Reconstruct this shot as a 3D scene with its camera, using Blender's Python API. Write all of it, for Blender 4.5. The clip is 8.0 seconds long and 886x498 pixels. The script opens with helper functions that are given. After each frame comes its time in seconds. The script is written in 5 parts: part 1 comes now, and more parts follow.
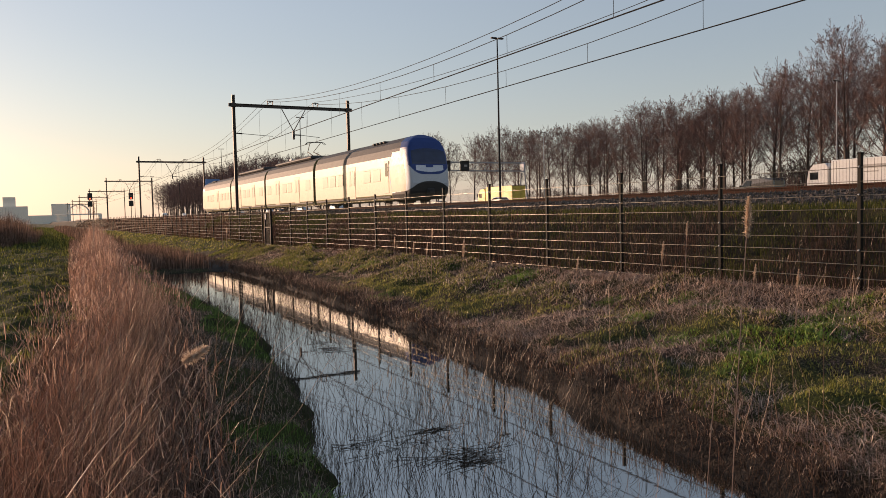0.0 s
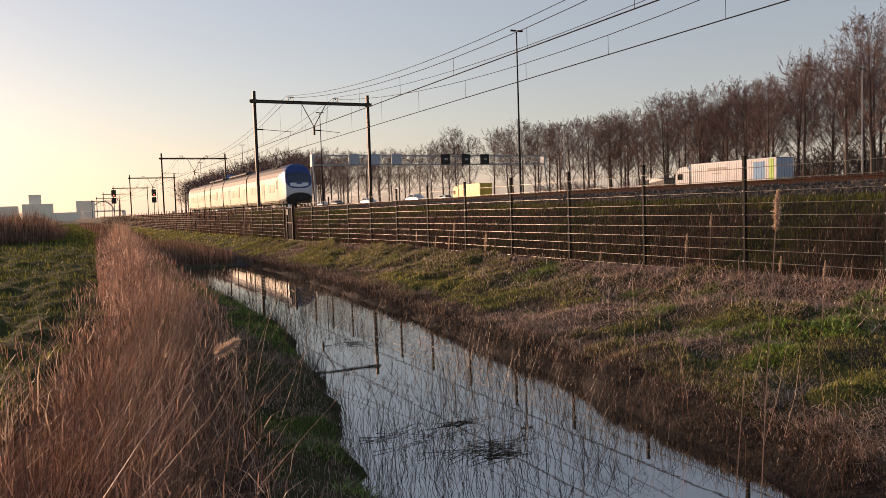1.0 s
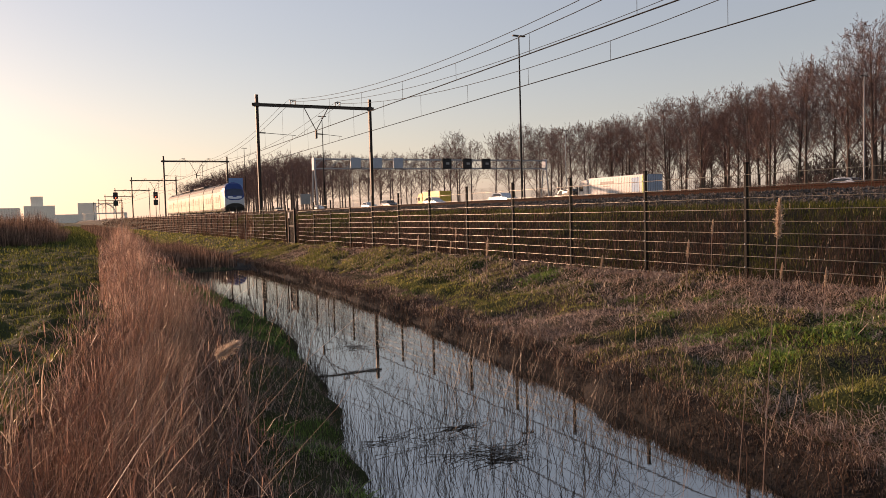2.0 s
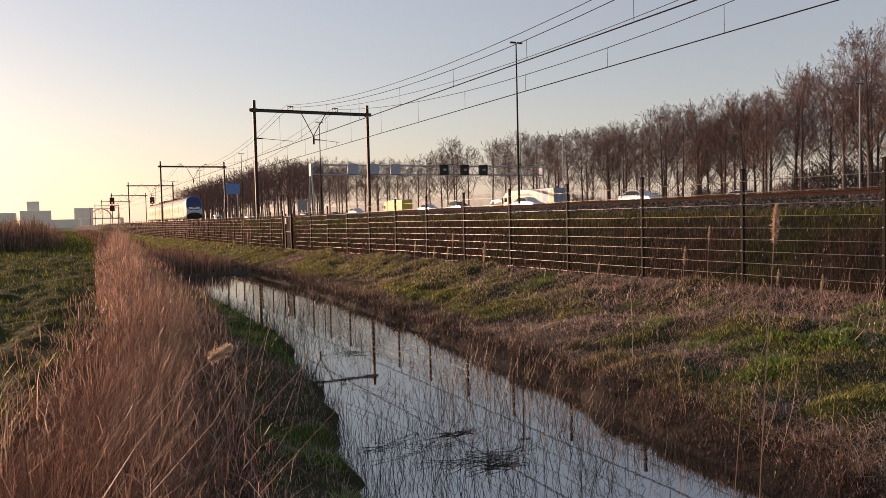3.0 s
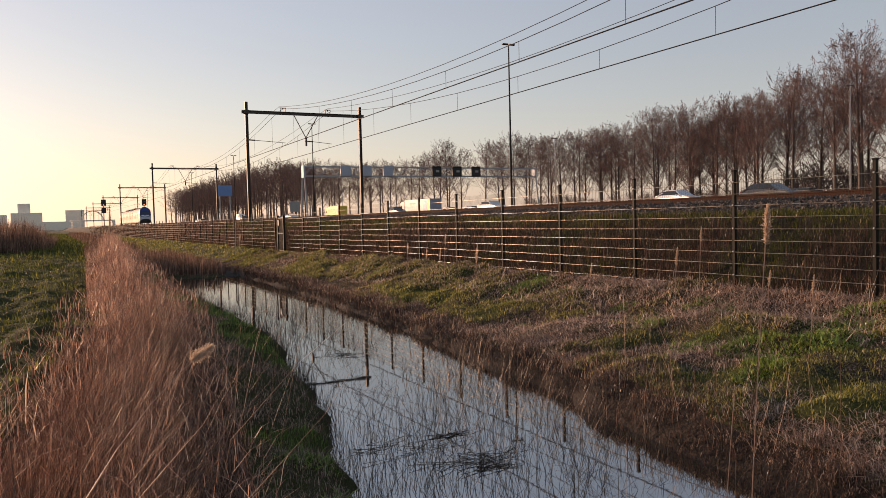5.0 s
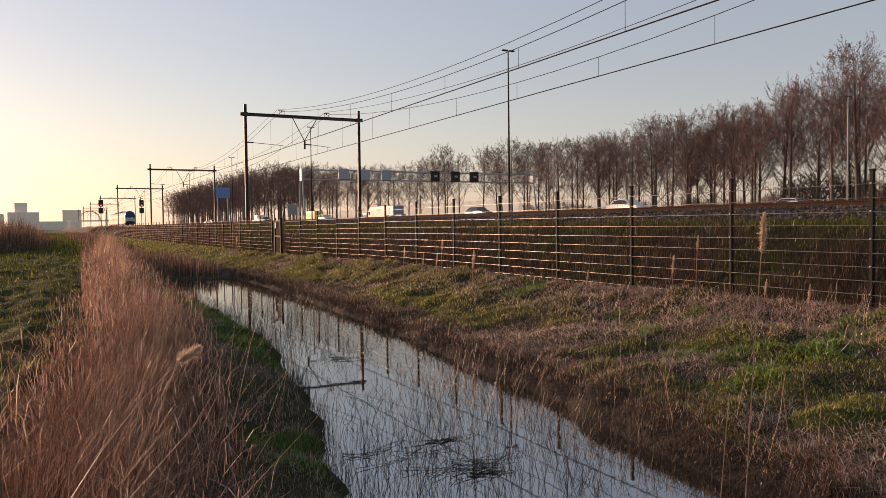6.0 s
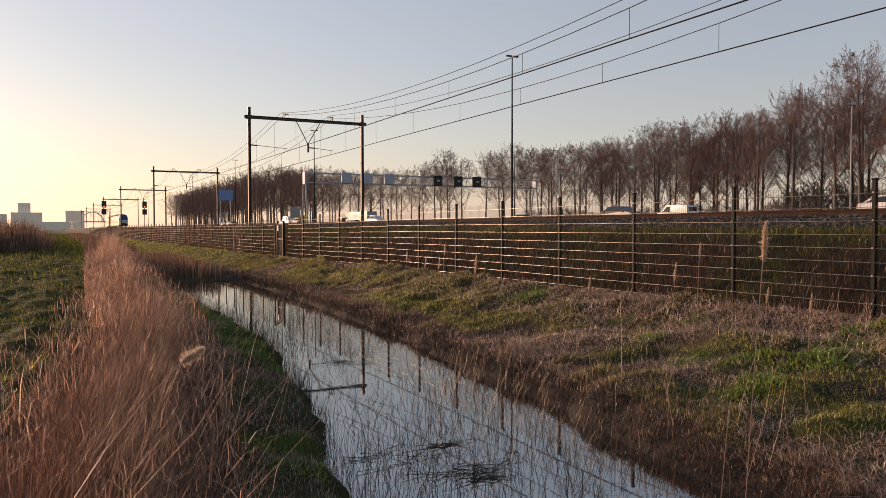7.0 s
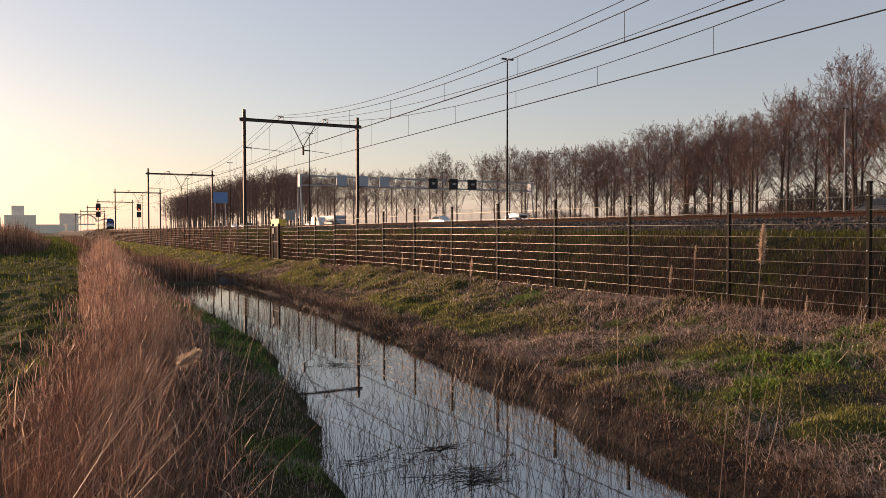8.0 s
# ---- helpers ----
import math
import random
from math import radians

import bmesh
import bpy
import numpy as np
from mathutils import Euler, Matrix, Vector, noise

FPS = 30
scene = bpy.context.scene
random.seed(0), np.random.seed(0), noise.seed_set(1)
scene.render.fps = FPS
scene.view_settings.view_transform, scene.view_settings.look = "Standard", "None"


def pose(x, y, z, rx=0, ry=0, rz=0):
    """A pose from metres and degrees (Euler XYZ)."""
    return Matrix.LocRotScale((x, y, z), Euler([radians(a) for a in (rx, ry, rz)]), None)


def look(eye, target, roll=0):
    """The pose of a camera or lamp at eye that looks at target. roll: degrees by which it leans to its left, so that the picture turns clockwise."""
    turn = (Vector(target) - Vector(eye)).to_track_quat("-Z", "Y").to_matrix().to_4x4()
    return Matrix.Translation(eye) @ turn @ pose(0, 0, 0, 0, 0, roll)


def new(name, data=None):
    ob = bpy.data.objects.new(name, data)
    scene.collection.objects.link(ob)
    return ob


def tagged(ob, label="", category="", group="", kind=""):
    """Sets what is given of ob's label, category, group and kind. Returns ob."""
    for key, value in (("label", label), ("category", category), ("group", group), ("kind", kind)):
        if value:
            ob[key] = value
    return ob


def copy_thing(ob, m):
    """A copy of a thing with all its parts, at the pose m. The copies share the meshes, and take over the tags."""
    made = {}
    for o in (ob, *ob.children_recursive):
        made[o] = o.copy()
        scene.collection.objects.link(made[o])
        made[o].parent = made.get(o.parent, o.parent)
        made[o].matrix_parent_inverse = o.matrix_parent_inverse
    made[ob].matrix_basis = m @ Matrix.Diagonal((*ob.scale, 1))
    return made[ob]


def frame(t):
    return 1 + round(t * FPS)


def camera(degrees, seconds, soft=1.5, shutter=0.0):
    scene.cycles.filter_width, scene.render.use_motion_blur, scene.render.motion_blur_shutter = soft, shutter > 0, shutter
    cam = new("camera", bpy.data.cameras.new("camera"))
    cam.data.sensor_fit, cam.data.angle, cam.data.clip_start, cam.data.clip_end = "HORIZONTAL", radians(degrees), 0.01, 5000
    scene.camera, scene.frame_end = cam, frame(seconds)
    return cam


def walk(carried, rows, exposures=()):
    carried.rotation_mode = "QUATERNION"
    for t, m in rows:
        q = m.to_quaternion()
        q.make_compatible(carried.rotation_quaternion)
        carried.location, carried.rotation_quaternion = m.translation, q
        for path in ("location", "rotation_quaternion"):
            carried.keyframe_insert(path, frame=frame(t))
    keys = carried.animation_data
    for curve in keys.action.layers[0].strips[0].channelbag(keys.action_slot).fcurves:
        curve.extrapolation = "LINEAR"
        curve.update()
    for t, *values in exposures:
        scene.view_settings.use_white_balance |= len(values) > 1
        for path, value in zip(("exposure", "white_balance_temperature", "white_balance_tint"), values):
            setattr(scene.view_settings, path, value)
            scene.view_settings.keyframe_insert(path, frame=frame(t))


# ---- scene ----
cam = camera(60.8, 8.0, 0.4)
PATH = [
    (0, (-0.943, -1.48, 2.746), (0.0, 0.281, 2.65), -1.4),
    (0.5, (-0.99, -1.492, 2.752), (-0.089, 0.291, 2.642), -1.9),
    (1, (-1.009, -1.508, 2.758), (-0.114, 0.277, 2.647), -1.9),
    (1.5, (-1.026, -1.524, 2.768), (-0.136, 0.264, 2.661), -1.7),
    (3, (-1.038, -1.528, 2.761), (-0.137, 0.255, 2.677), -1.4),
    (3.5, (-1.039, -1.531, 2.763), (-0.134, 0.25, 2.681), -1.6),
    (4, (-1.037, -1.536, 2.766), (-0.13, 0.244, 2.685), -1.8),
    (4.5, (-1.033, -1.527, 2.761), (-0.121, 0.251, 2.677), -1.7),
    (6, (-1.003, -1.503, 2.752), (-0.078, 0.269, 2.685), -0.7),
    (6.5, (-1.01, -1.507, 2.759), (-0.087, 0.267, 2.697), -0.2),
    (7, (-1.021, -1.522, 2.756), (-0.101, 0.252, 2.701), -0.1),
    (7.5, (-1.039, -1.528, 2.765), (-0.113, 0.244, 2.714), -0.0),
    (8, (-1.033, -1.515, 2.756), (-0.101, 0.254, 2.708), -0.1),
]
walk(cam, [(t, look(eye, target, roll)) for t, eye, target, roll in PATH], [(0.0, 0.36, 7050, 26), (1.5, 0.46, 7550, 33), (8.0, 0.48, 7500, 32)])

# ---- light ----
SUN_AZ, SUN_EL = -29.0, 9.5        # degrees from the track's direction (+y), and above the horizon
world = bpy.data.worlds.new("world")
scene.world = world
world.use_nodes = True
wn, wl = world.node_tree.nodes, world.node_tree.links
sky = wn.new("ShaderNodeTexSky")
sky.sky_type, sky.sun_disc = "NISHITA", False
sky.sun_elevation, sky.sun_rotation = radians(SUN_EL), radians(SUN_AZ)
sky.altitude, sky.air_density, sky.dust_density, sky.ozone_density = 0.0, 1.4, 0.5, 2.2
wn["Background"].inputs["Strength"].default_value = 0.13
haze = wn.new("ShaderNodeMix")          # thin evening haze over the clear sky
haze.data_type = "RGBA"
haze.inputs[0].default_value = 0.28
haze.inputs[7].default_value = (1.95, 3.3, 4.5, 1)
pale = wn.new("ShaderNodeHueSaturation")
pale.inputs["Saturation"].default_value = 0.74
wl.new(sky.outputs["Color"], pale.inputs["Color"])
wl.new(pale.outputs["Color"], haze.inputs[6])
wl.new(haze.outputs[2], wn["Background"].inputs["Color"])
sun = new("sun", bpy.data.lights.new("sun", "SUN"))
sun.data.energy, sun.data.angle, sun.data.color = 4.5, radians(0.6), (1.0, 0.73, 0.49)
_a, _e = radians(SUN_AZ), radians(SUN_EL)
sun.matrix_world = look((0, 0, 60), (-math.sin(_a) * math.cos(_e), -math.cos(_a) * math.cos(_e), 60 - math.sin(_e)))

# ---- numbers of the plan ----
FENCE_X, RAIL_Z, ROAD_Z = 9.47, 3.17, 3.3
TRACKS = (15.6, 19.6)
PORTALS = (-4.0, 58.2, 120.4, 181.4, 243.0, 304.0, 365.0, 427.0)
CONTACT_Z = 8.85
rng = np.random.default_rng(7)


WATER_Z, NARROW = 0.46, 0.834


def left_edge(y):
    return np.interp(y, (-12, 0, 4.3, 6, 8.1, 11.2, 15.6, 20.6, 28.9, 60), (0.9, 1.0, 1.20, 1.54, 1.97, 2.42, 2.72, 2.8, 2.9, 3.4))


def right_edge(y):
    return np.interp(y, (-12, 0, 3.3, 4.9, 6.5, 8.4, 11.5, 15.8, 19.8, 25.4, 60), (3.3, 3.55, 4.10, 4.42, 4.64, 4.86, 5.18, 5.62, 5.9, 6.2, 6.4))


def lattice(i, j, seed):
    h = np.sin(i * 127.1 + j * 311.7 + seed * 74.7) * 43758.5453
    return h - np.floor(h)


def vnoise(x, y, seed=0):
    """Smooth noise from 0 to 1."""
    i, j = np.floor(x), np.floor(y)
    u, v = x - i, y - j
    u, v = u * u * (3 - 2 * u), v * v * (3 - 2 * v)
    a, b = lattice(i, j, seed), lattice(i + 1, j, seed)
    c, d = lattice(i, j + 1, seed), lattice(i + 1, j + 1, seed)
    return (a * (1 - u) + b * u) * (1 - v) + (c * (1 - u) + d * u) * v


def green_patch(x, y):
    """Where grass has taken hold on the far bank."""
    return vnoise(x * 0.8, y * 0.7, 31) * 0.75 + 0.45 * vnoise(x * 2.3, y * 2.0, 32)


def fence_foot(y):
    return np.interp(y, (20, 40), (1.38, 1.22))


def ground_z(x, y):
    """Height of the ground: meadow, ditch, bank, railway embankment, road verge."""
    x, y = np.asarray(x, float), np.asarray(y, float)
    wob = (vnoise(y * 1.3, y * 0 + 3, 5) - 0.5) * 0.35 + (vnoise(y * 4.1, y * 0 + 9, 6) - 0.5) * 0.14
    l, r = left_edge(y) + wob, right_edge(y) + (vnoise(y * 1.1, y * 0 + 1, 8) - 0.5) * 0.18 + (vnoise(y * 3.7, y * 0, 9) - 0.5) * 0.16
    bed = np.interp(y, (30.3, 32.8, 75, 110), (0.01, 0.56, 0.60, 0.9))
    a = l - x
    left = WATER_Z + np.interp(a, (-0.5, 0, 0.2, 0.8, 1.8, 4.0, 8), (-0.45, 0, 0.2, 0.34, 0.53, 0.59, 0.63))
    b = x - r
    span = np.maximum(9.3 - r, 0.8)
    toe = np.interp(y, (4, 14), (0.26, 0.16))
    right = np.where(b < 0.35, np.interp(b, (-0.5, 0, 0.12, 0.35), (-0.45, 0, 0.48, 1.0)) * np.where(b < 0, 1, toe),
                     toe + (fence_foot(y) - WATER_Z - toe) * np.clip((b - 0.35) / (span - 0.35), 0, 1) ** np.interp(y, (5, 12, 24), (0.9, 1.4, 1.5)))
    right = right + WATER_Z
    emb = np.interp(x, (9.6, 10.2, 12.1, 12.5, 24, 28, 33, 36, 80, 84), (0, 0.22, 1.25, 1.29, 1.29, 0.9, 1.3, 1.5, 1.5, 1.6))
    mid = (l + r) / 2
    h = np.where(x < mid, left, right)
    h = np.maximum(h, bed)
    h = np.where(x > 9.3, fence_foot(y) + emb * (2.67 - fence_foot(y)) / 1.29, h)
    rough = (vnoise(x * 0.9, y * 0.9, 1) - 0.5) * 0.16 + (vnoise(x * 2.6, y * 2.6, 2) - 0.5) * 0.09 + (vnoise(x * 6, y * 6, 3) - 0.5) * 0.07
    tuft = np.clip((green_patch(x, y) - 0.66) / 0.12, 0, 1) * 0.10 * (x < 9.4) * (x > r)
    tussock = (vnoise(x * 1.5, y * 1.1, 14) - 0.5) * 0.13 + (vnoise(x * 3.4, y * 2.4, 15) - 0.5) * 0.12
    rough = rough + tuft + tussock * np.clip((0.4 - x) / 1.0, 0, 1) * np.clip((y - 1.0) / 2, 0, 1) * np.clip((90 - y) / 30, 0, 1)
    damp = np.where(x > 12.0, 0.0, 1.0) * np.clip((h - WATER_Z) / 0.5 + 0.25, 0.1, 1)
    far = np.clip((y - 60) / 100, 0, 1)
    return h + rough * damp + far * np.where(x < 5, 0.25, 0) * np.clip((5 - x) / 20, 0, 1)


# ---- mesh helpers ----
class Geo:
    """Vertices and faces of one mesh."""

    def __init__(self):
        self.v, self.f, self.m = [], [], []
        self.slot = 0

    def add(self, vs, fs):
        n = len(self.v)
        self.v += [tuple(p) for p in vs]
        self.f += [tuple(n + i for i in q) for q in fs]
        self.m += [self.slot] * len(fs)

    def box(self, c, s, bevel=0.0, m=None):
        x, y, z = (k / 2 for k in s)
        if bevel <= 0:
            vs = [Vector((c[0] + i * x, c[1] + j * y, c[2] + k * z)) for i in (-1, 1) for j in (-1, 1) for k in (-1, 1)]
            fs = [(0, 1, 3, 2), (4, 6, 7, 5), (0, 4, 5, 1), (2, 3, 7, 6), (0, 2, 6, 4), (1, 5, 7, 3)]
        else:
            b = min(bevel, x * 0.8, y * 0.8, z * 0.8)
            rings = []
            for zz, d in ((-z, b), (-z + b, 0), (z - b, 0), (z, b)):
                X, Y = x - d, y - d
                rings.append([Vector((c[0] + p, c[1] + q, c[2] + zz)) for p, q in
                              ((-X + b - d if d == 0 else -X, -Y), (X - b + d if d == 0 else X, -Y), (X, -Y + b if d == 0 else -Y), (X, Y - b if d == 0 else Y),
                               (X - b if d == 0 else X, Y), (-X + b if d == 0 else -X, Y), (-X, Y - b if d == 0 else Y), (-X, -Y + b if d == 0 else -Y))])
            vs = [p for r in rings for p in r]
            fs = [(8 * i + j, 8 * i + (j + 1) % 8, 8 * i + 8 + (j + 1) % 8, 8 * i + 8 + j) for i in range(3) for j in range(8)]
            fs += [tuple(range(7, -1, -1)), tuple(range(24, 32))]
        if m is not None:
            vs = [m @ p for p in vs]
        self.add(vs, fs)
        return self

    def tube(self, p, q, r0, r1=None, n=6, cap=True):
        p, q = Vector(p), Vector(q)
        r1 = r0 if r1 is None else r1
        d = (q - p).normalized()
        a = d.orthogonal().normalized()
        b = d.cross(a)
        vs = [o + (a * math.cos(t) + b * math.sin(t)) * r for o, r in ((p, r0), (q, r1)) for t in (2 * math.pi * i / n for i in range(n))]
        fs = [(i, (i + 1) % n, n + (i + 1) % n, n + i) for i in range(n)]
        if cap:
            fs += [tuple(range(n - 1, -1, -1)), tuple(range(n, 2 * n))]
        self.add(vs, fs)
        return self

    def path(self, pts, r, n=5):
        """One bent tube through the points."""
        pts = [Vector(q) for q in pts]
        rings = []
        for k, q in enumerate(pts):
            d = (pts[min(k + 1, len(pts) - 1)] - pts[max(k - 1, 0)]).normalized()
            a = d.cross(Vector((0.21, 0.13, 0.97)) if abs(d.z) < 0.9 else Vector((1, 0.2, 0))).normalized()
            b = d.cross(a)
            rings.append([q + (a * math.cos(t) + b * math.sin(t)) * r for t in (2 * math.pi * i / n for i in range(n))])
        return self.loft(rings)

    def loft(self, rings, cap=True, closed=True):
        k = len(rings[0])
        vs = [p for ring in rings for p in ring]
        e = k if closed else k - 1
        fs = [(i * k + j, i * k + (j + 1) % k, i * k + k + (j + 1) % k, i * k + k + j) for i in range(len(rings) - 1) for j in range(e)]
        if cap:
            fs += [tuple(range(k - 1, -1, -1)), tuple(range((len(rings) - 1) * k, len(rings) * k))]
        self.add(vs, fs)
        return self

    def mesh(self, name, mats, smooth=False):
        me = bpy.data.meshes.new(name)
        me.from_pydata(self.v, [], self.f)
        for m in mats:
            me.materials.append(m)
        if len(mats) > 1:
            me.polygons.foreach_set("material_index", self.m)
        if smooth:
            me.polygons.foreach_set("use_smooth", [True] * len(me.polygons))
        me.update()
        return me


def part(name, geo, mats, parent=None, label="", smooth=False, at=None):
    """One mesh object under a thing or a part."""
    if not isinstance(mats, (list, tuple)):
        mats = [mats]
    ob = new(name, geo.mesh(name, mats, smooth) if isinstance(geo, Geo) else geo)
    ob.parent = parent
    if at is not None:
        ob.matrix_basis = at
    if label:
        tagged(ob, label)
    return ob


def thing(name, label, category, at=None, group="", kind=""):
    ob = new(name)
    ob.empty_display_size = 0.2
    if at is not None:
        ob.matrix_basis = at
    return tagged(ob, label, category, group, kind)


def array_mesh(name, v, f, mats, smooth=False, per_face=None):
    """A mesh from numpy arrays of vertices (n, 3) and equal-sided faces (m, k)."""
    v, f = np.asarray(v, np.float32), np.asarray(f, np.int32)
    me = bpy.data.meshes.new(name)
    me.vertices.add(len(v))
    me.vertices.foreach_set("co", v.ravel())
    me.loops.add(f.size)
    me.loops.foreach_set("vertex_index", f.ravel())
    me.polygons.add(len(f))
    me.polygons.foreach_set("loop_start", np.arange(0, f.size, f.shape[1], dtype=np.int32))
    for m in mats:
        me.materials.append(m)
    if per_face is not None:
        me.polygons.foreach_set("material_index", np.asarray(per_face, np.int32))
    me.update(calc_edges=True)
    me.validate()
    me.polygons.foreach_set("use_smooth", [smooth] * len(me.polygons))
    return me


# ---- materials ----
def nodes_of(name):
    m = bpy.data.materials.new(name)
    m.use_nodes = True
    return m, m.node_tree.nodes, m.node_tree.links


def ramp(n, l, fac, stops):
    r = n.new("ShaderNodeValToRGB")
    while len(r.color_ramp.elements) < len(stops):
        r.color_ramp.elements.new(0.5)
    for e, (p, c) in zip(r.color_ramp.elements, stops):
        e.position, e.color = p, (*c, 1)
    l.new(fac, r.inputs["Fac"])
    return r.outputs["Color"]


def tex(n, l, scale, detail=4.0, rough=0.55, coords=None, stretch=None):
    t = n.new("ShaderNodeTexNoise")
    t.inputs["Scale"].default_value, t.inputs["Detail"].default_value, t.inputs["Roughness"].default_value = scale, detail, rough
    if coords is None:
        coords = n.new("ShaderNodeTexCoord").outputs["Object"]
    if stretch:
        mp = n.new("ShaderNodeMapping")
        mp.inputs["Scale"].default_value = stretch
        l.new(coords, mp.inputs["Vector"])
        coords = mp.outputs["Vector"]
    l.new(coords, t.inputs["Vector"])
    return t.outputs["Fac"]


def mix(n, l, fac, a, b, mode="MIX"):
    m = n.new("ShaderNodeMix")
    m.data_type, m.blend_type = "RGBA", mode
    for sock, val in (("Factor", fac), ("A", a), ("B", b)):
        s = [i for i in m.inputs if i.name == sock and i.type == ("VALUE" if sock == "Factor" else "RGBA")][0]
        if isinstance(val, (int, float)):
            s.default_value = val
        elif isinstance(val, tuple):
            s.default_value = (*val, 1)
        else:
            l.new(val, s)
    return [o for o in m.outputs if o.type == "RGBA"][0]


def surf(name, c1, c2, scale=6.0, fine=60.0, rough=0.6, metal=0.0, bump=0.2, depth=0.01, dirt=None, coat=0.0, spread=0.25, stretch=None, spec=0.5):
    """A surface with two scales of colour change, uneven gloss and fine relief."""
    m, n, l = nodes_of(name)
    p = n["Principled BSDF"]
    big, small = tex(n, l, scale, stretch=stretch), tex(n, l, fine, 3.0)
    col = ramp(n, l, big, [(0.5 - spread, c1), (0.5 + spread, c2)])
    col = mix(n, l, 0.35, col, ramp(n, l, small, [(0.3, tuple(k * 0.6 for k in c1)), (0.7, tuple(min(1, k * 1.25) for k in c2))]))
    if dirt:
        col = mix(n, l, ramp(n, l, tex(n, l, scale * 0.37, 6.0, 0.7), [(0.5, (0, 0, 0)), (0.72, (0.8, 0.8, 0.8))]), col, dirt)
    l.new(col, p.inputs["Base Color"])
    rr = n.new("ShaderNodeMapRange")
    rr.inputs["To Min"].default_value, rr.inputs["To Max"].default_value = max(rough - 0.12, 0.02), min(rough + 0.12, 1)
    l.new(small, rr.inputs["Value"])
    l.new(rr.outputs["Result"], p.inputs["Roughness"])
    p.inputs["Metallic"].default_value = metal
    p.inputs["Coat Weight"].default_value = coat
    p.inputs["Specular IOR Level"].default_value = spec
    if bump:
        b = n.new("ShaderNodeBump")
        b.inputs["Strength"].default_value, b.inputs["Distance"].default_value = bump, depth
        l.new(small, b.inputs["Height"])
        l.new(b.outputs["Normal"], p.inputs["Normal"])
    return m


def blade(name, stops, through_light=0.45, rough=0.38, gloss=0.04):
    """Leaves and stems: each one its own tint, part of the light goes through."""
    m, n, l = nodes_of(name)
    n.remove(n["Principled BSDF"])
    col = ramp(n, l, n.new("ShaderNodeNewGeometry").outputs["Random Per Island"], stops)
    patch = tex(n, l, 0.8, 3.0)
    col = mix(n, l, 0.8, col, ramp(n, l, patch, [(0.3, (0.55, 0.55, 0.55)), (0.7, (1.25, 1.2, 1.1))]), "MULTIPLY")
    d, t, g = n.new("ShaderNodeBsdfDiffuse"), n.new("ShaderNodeBsdfTranslucent"), n.new("ShaderNodeBsdfGlossy")
    g.inputs["Roughness"].default_value = rough
    g.inputs["Color"].default_value = (0.9, 0.85, 0.8, 1)
    for s in (d, t):
        l.new(col, s.inputs["Color"])
    a, b = n.new("ShaderNodeMixShader"), n.new("ShaderNodeMixShader")
    a.inputs[0].default_value, b.inputs[0].default_value = through_light, gloss
    l.new(d.outputs[0], a.inputs[1]), l.new(t.outputs[0], a.inputs[2])
    l.new(a.outputs[0], b.inputs[1]), l.new(g.outputs[0], b.inputs[2])
    l.new(b.outputs[0], n["Material Output"].inputs["Surface"])
    return m


def glow(name, colour, strength):
    m, n, l = nodes_of(name)
    p = n["Principled BSDF"]
    p.inputs["Base Color"].default_value = (*colour, 1)
    p.inputs["Emission Color"].default_value = (*colour, 1)
    p.inputs["Emission Strength"].default_value = strength
    return m


def glassy(name, colour, rough=0.05):
    m, n, l = nodes_of(name)
    p = n["Principled BSDF"]
    l.new(ramp(n, l, tex(n, l, 3.0), [(0.3, colour), (0.7, tuple(k * 1.6 for k in colour))]), p.inputs["Base Color"])
    p.inputs["Roughness"].default_value, p.inputs["IOR"].default_value = rough, 1.5
    return m


def earth_material():
    m, n, l = nodes_of("meadow_soil")
    p = n["Principled BSDF"]
    big, mid, fine = tex(n, l, 0.55, 5.0, 0.6), tex(n, l, 3.5, 5.0, 0.65), tex(n, l, 38.0, 4.0, 0.7)
    green = ramp(n, l, fine, [(0.3, (0.008, 0.012, 0.005)), (0.5, (0.032, 0.04, 0.011)), (0.8, (0.13, 0.13, 0.036))])
    straw = ramp(n, l, fine, [(0.38, (0.008, 0.006, 0.005)), (0.54, (0.05, 0.034, 0.026)), (0.70, (0.30, 0.21, 0.165))])
    col = mix(n, l, ramp(n, l, big, [(0.42, (0, 0, 0)), (0.56, (1, 1, 1))]), green, straw)
    col = mix(n, l, ramp(n, l, mid, [(0.55, (0, 0, 0)), (0.75, (0.75, 0.75, 0.75))]), col, (0.03, 0.022, 0.014))
    l.new(col, p.inputs["Base Color"])
    p.inputs["Roughness"].default_value = 0.95
    p.inputs["Specular IOR Level"].default_value = 0.15
    b = n.new("ShaderNodeBump")
    b.inputs["Strength"].default_value, b.inputs["Distance"].default_value = 0.9, 0.05
    l.new(mid, b.inputs["Height"])
    b2 = n.new("ShaderNodeBump")
    b2.inputs["Strength"].default_value, b2.inputs["Distance"].default_value = 0.8, 0.02
    l.new(fine, b2.inputs["Height"]), l.new(b.outputs["Normal"], b2.inputs["Normal"])
    l.new(b2.outputs["Normal"], p.inputs["Normal"])
    return m


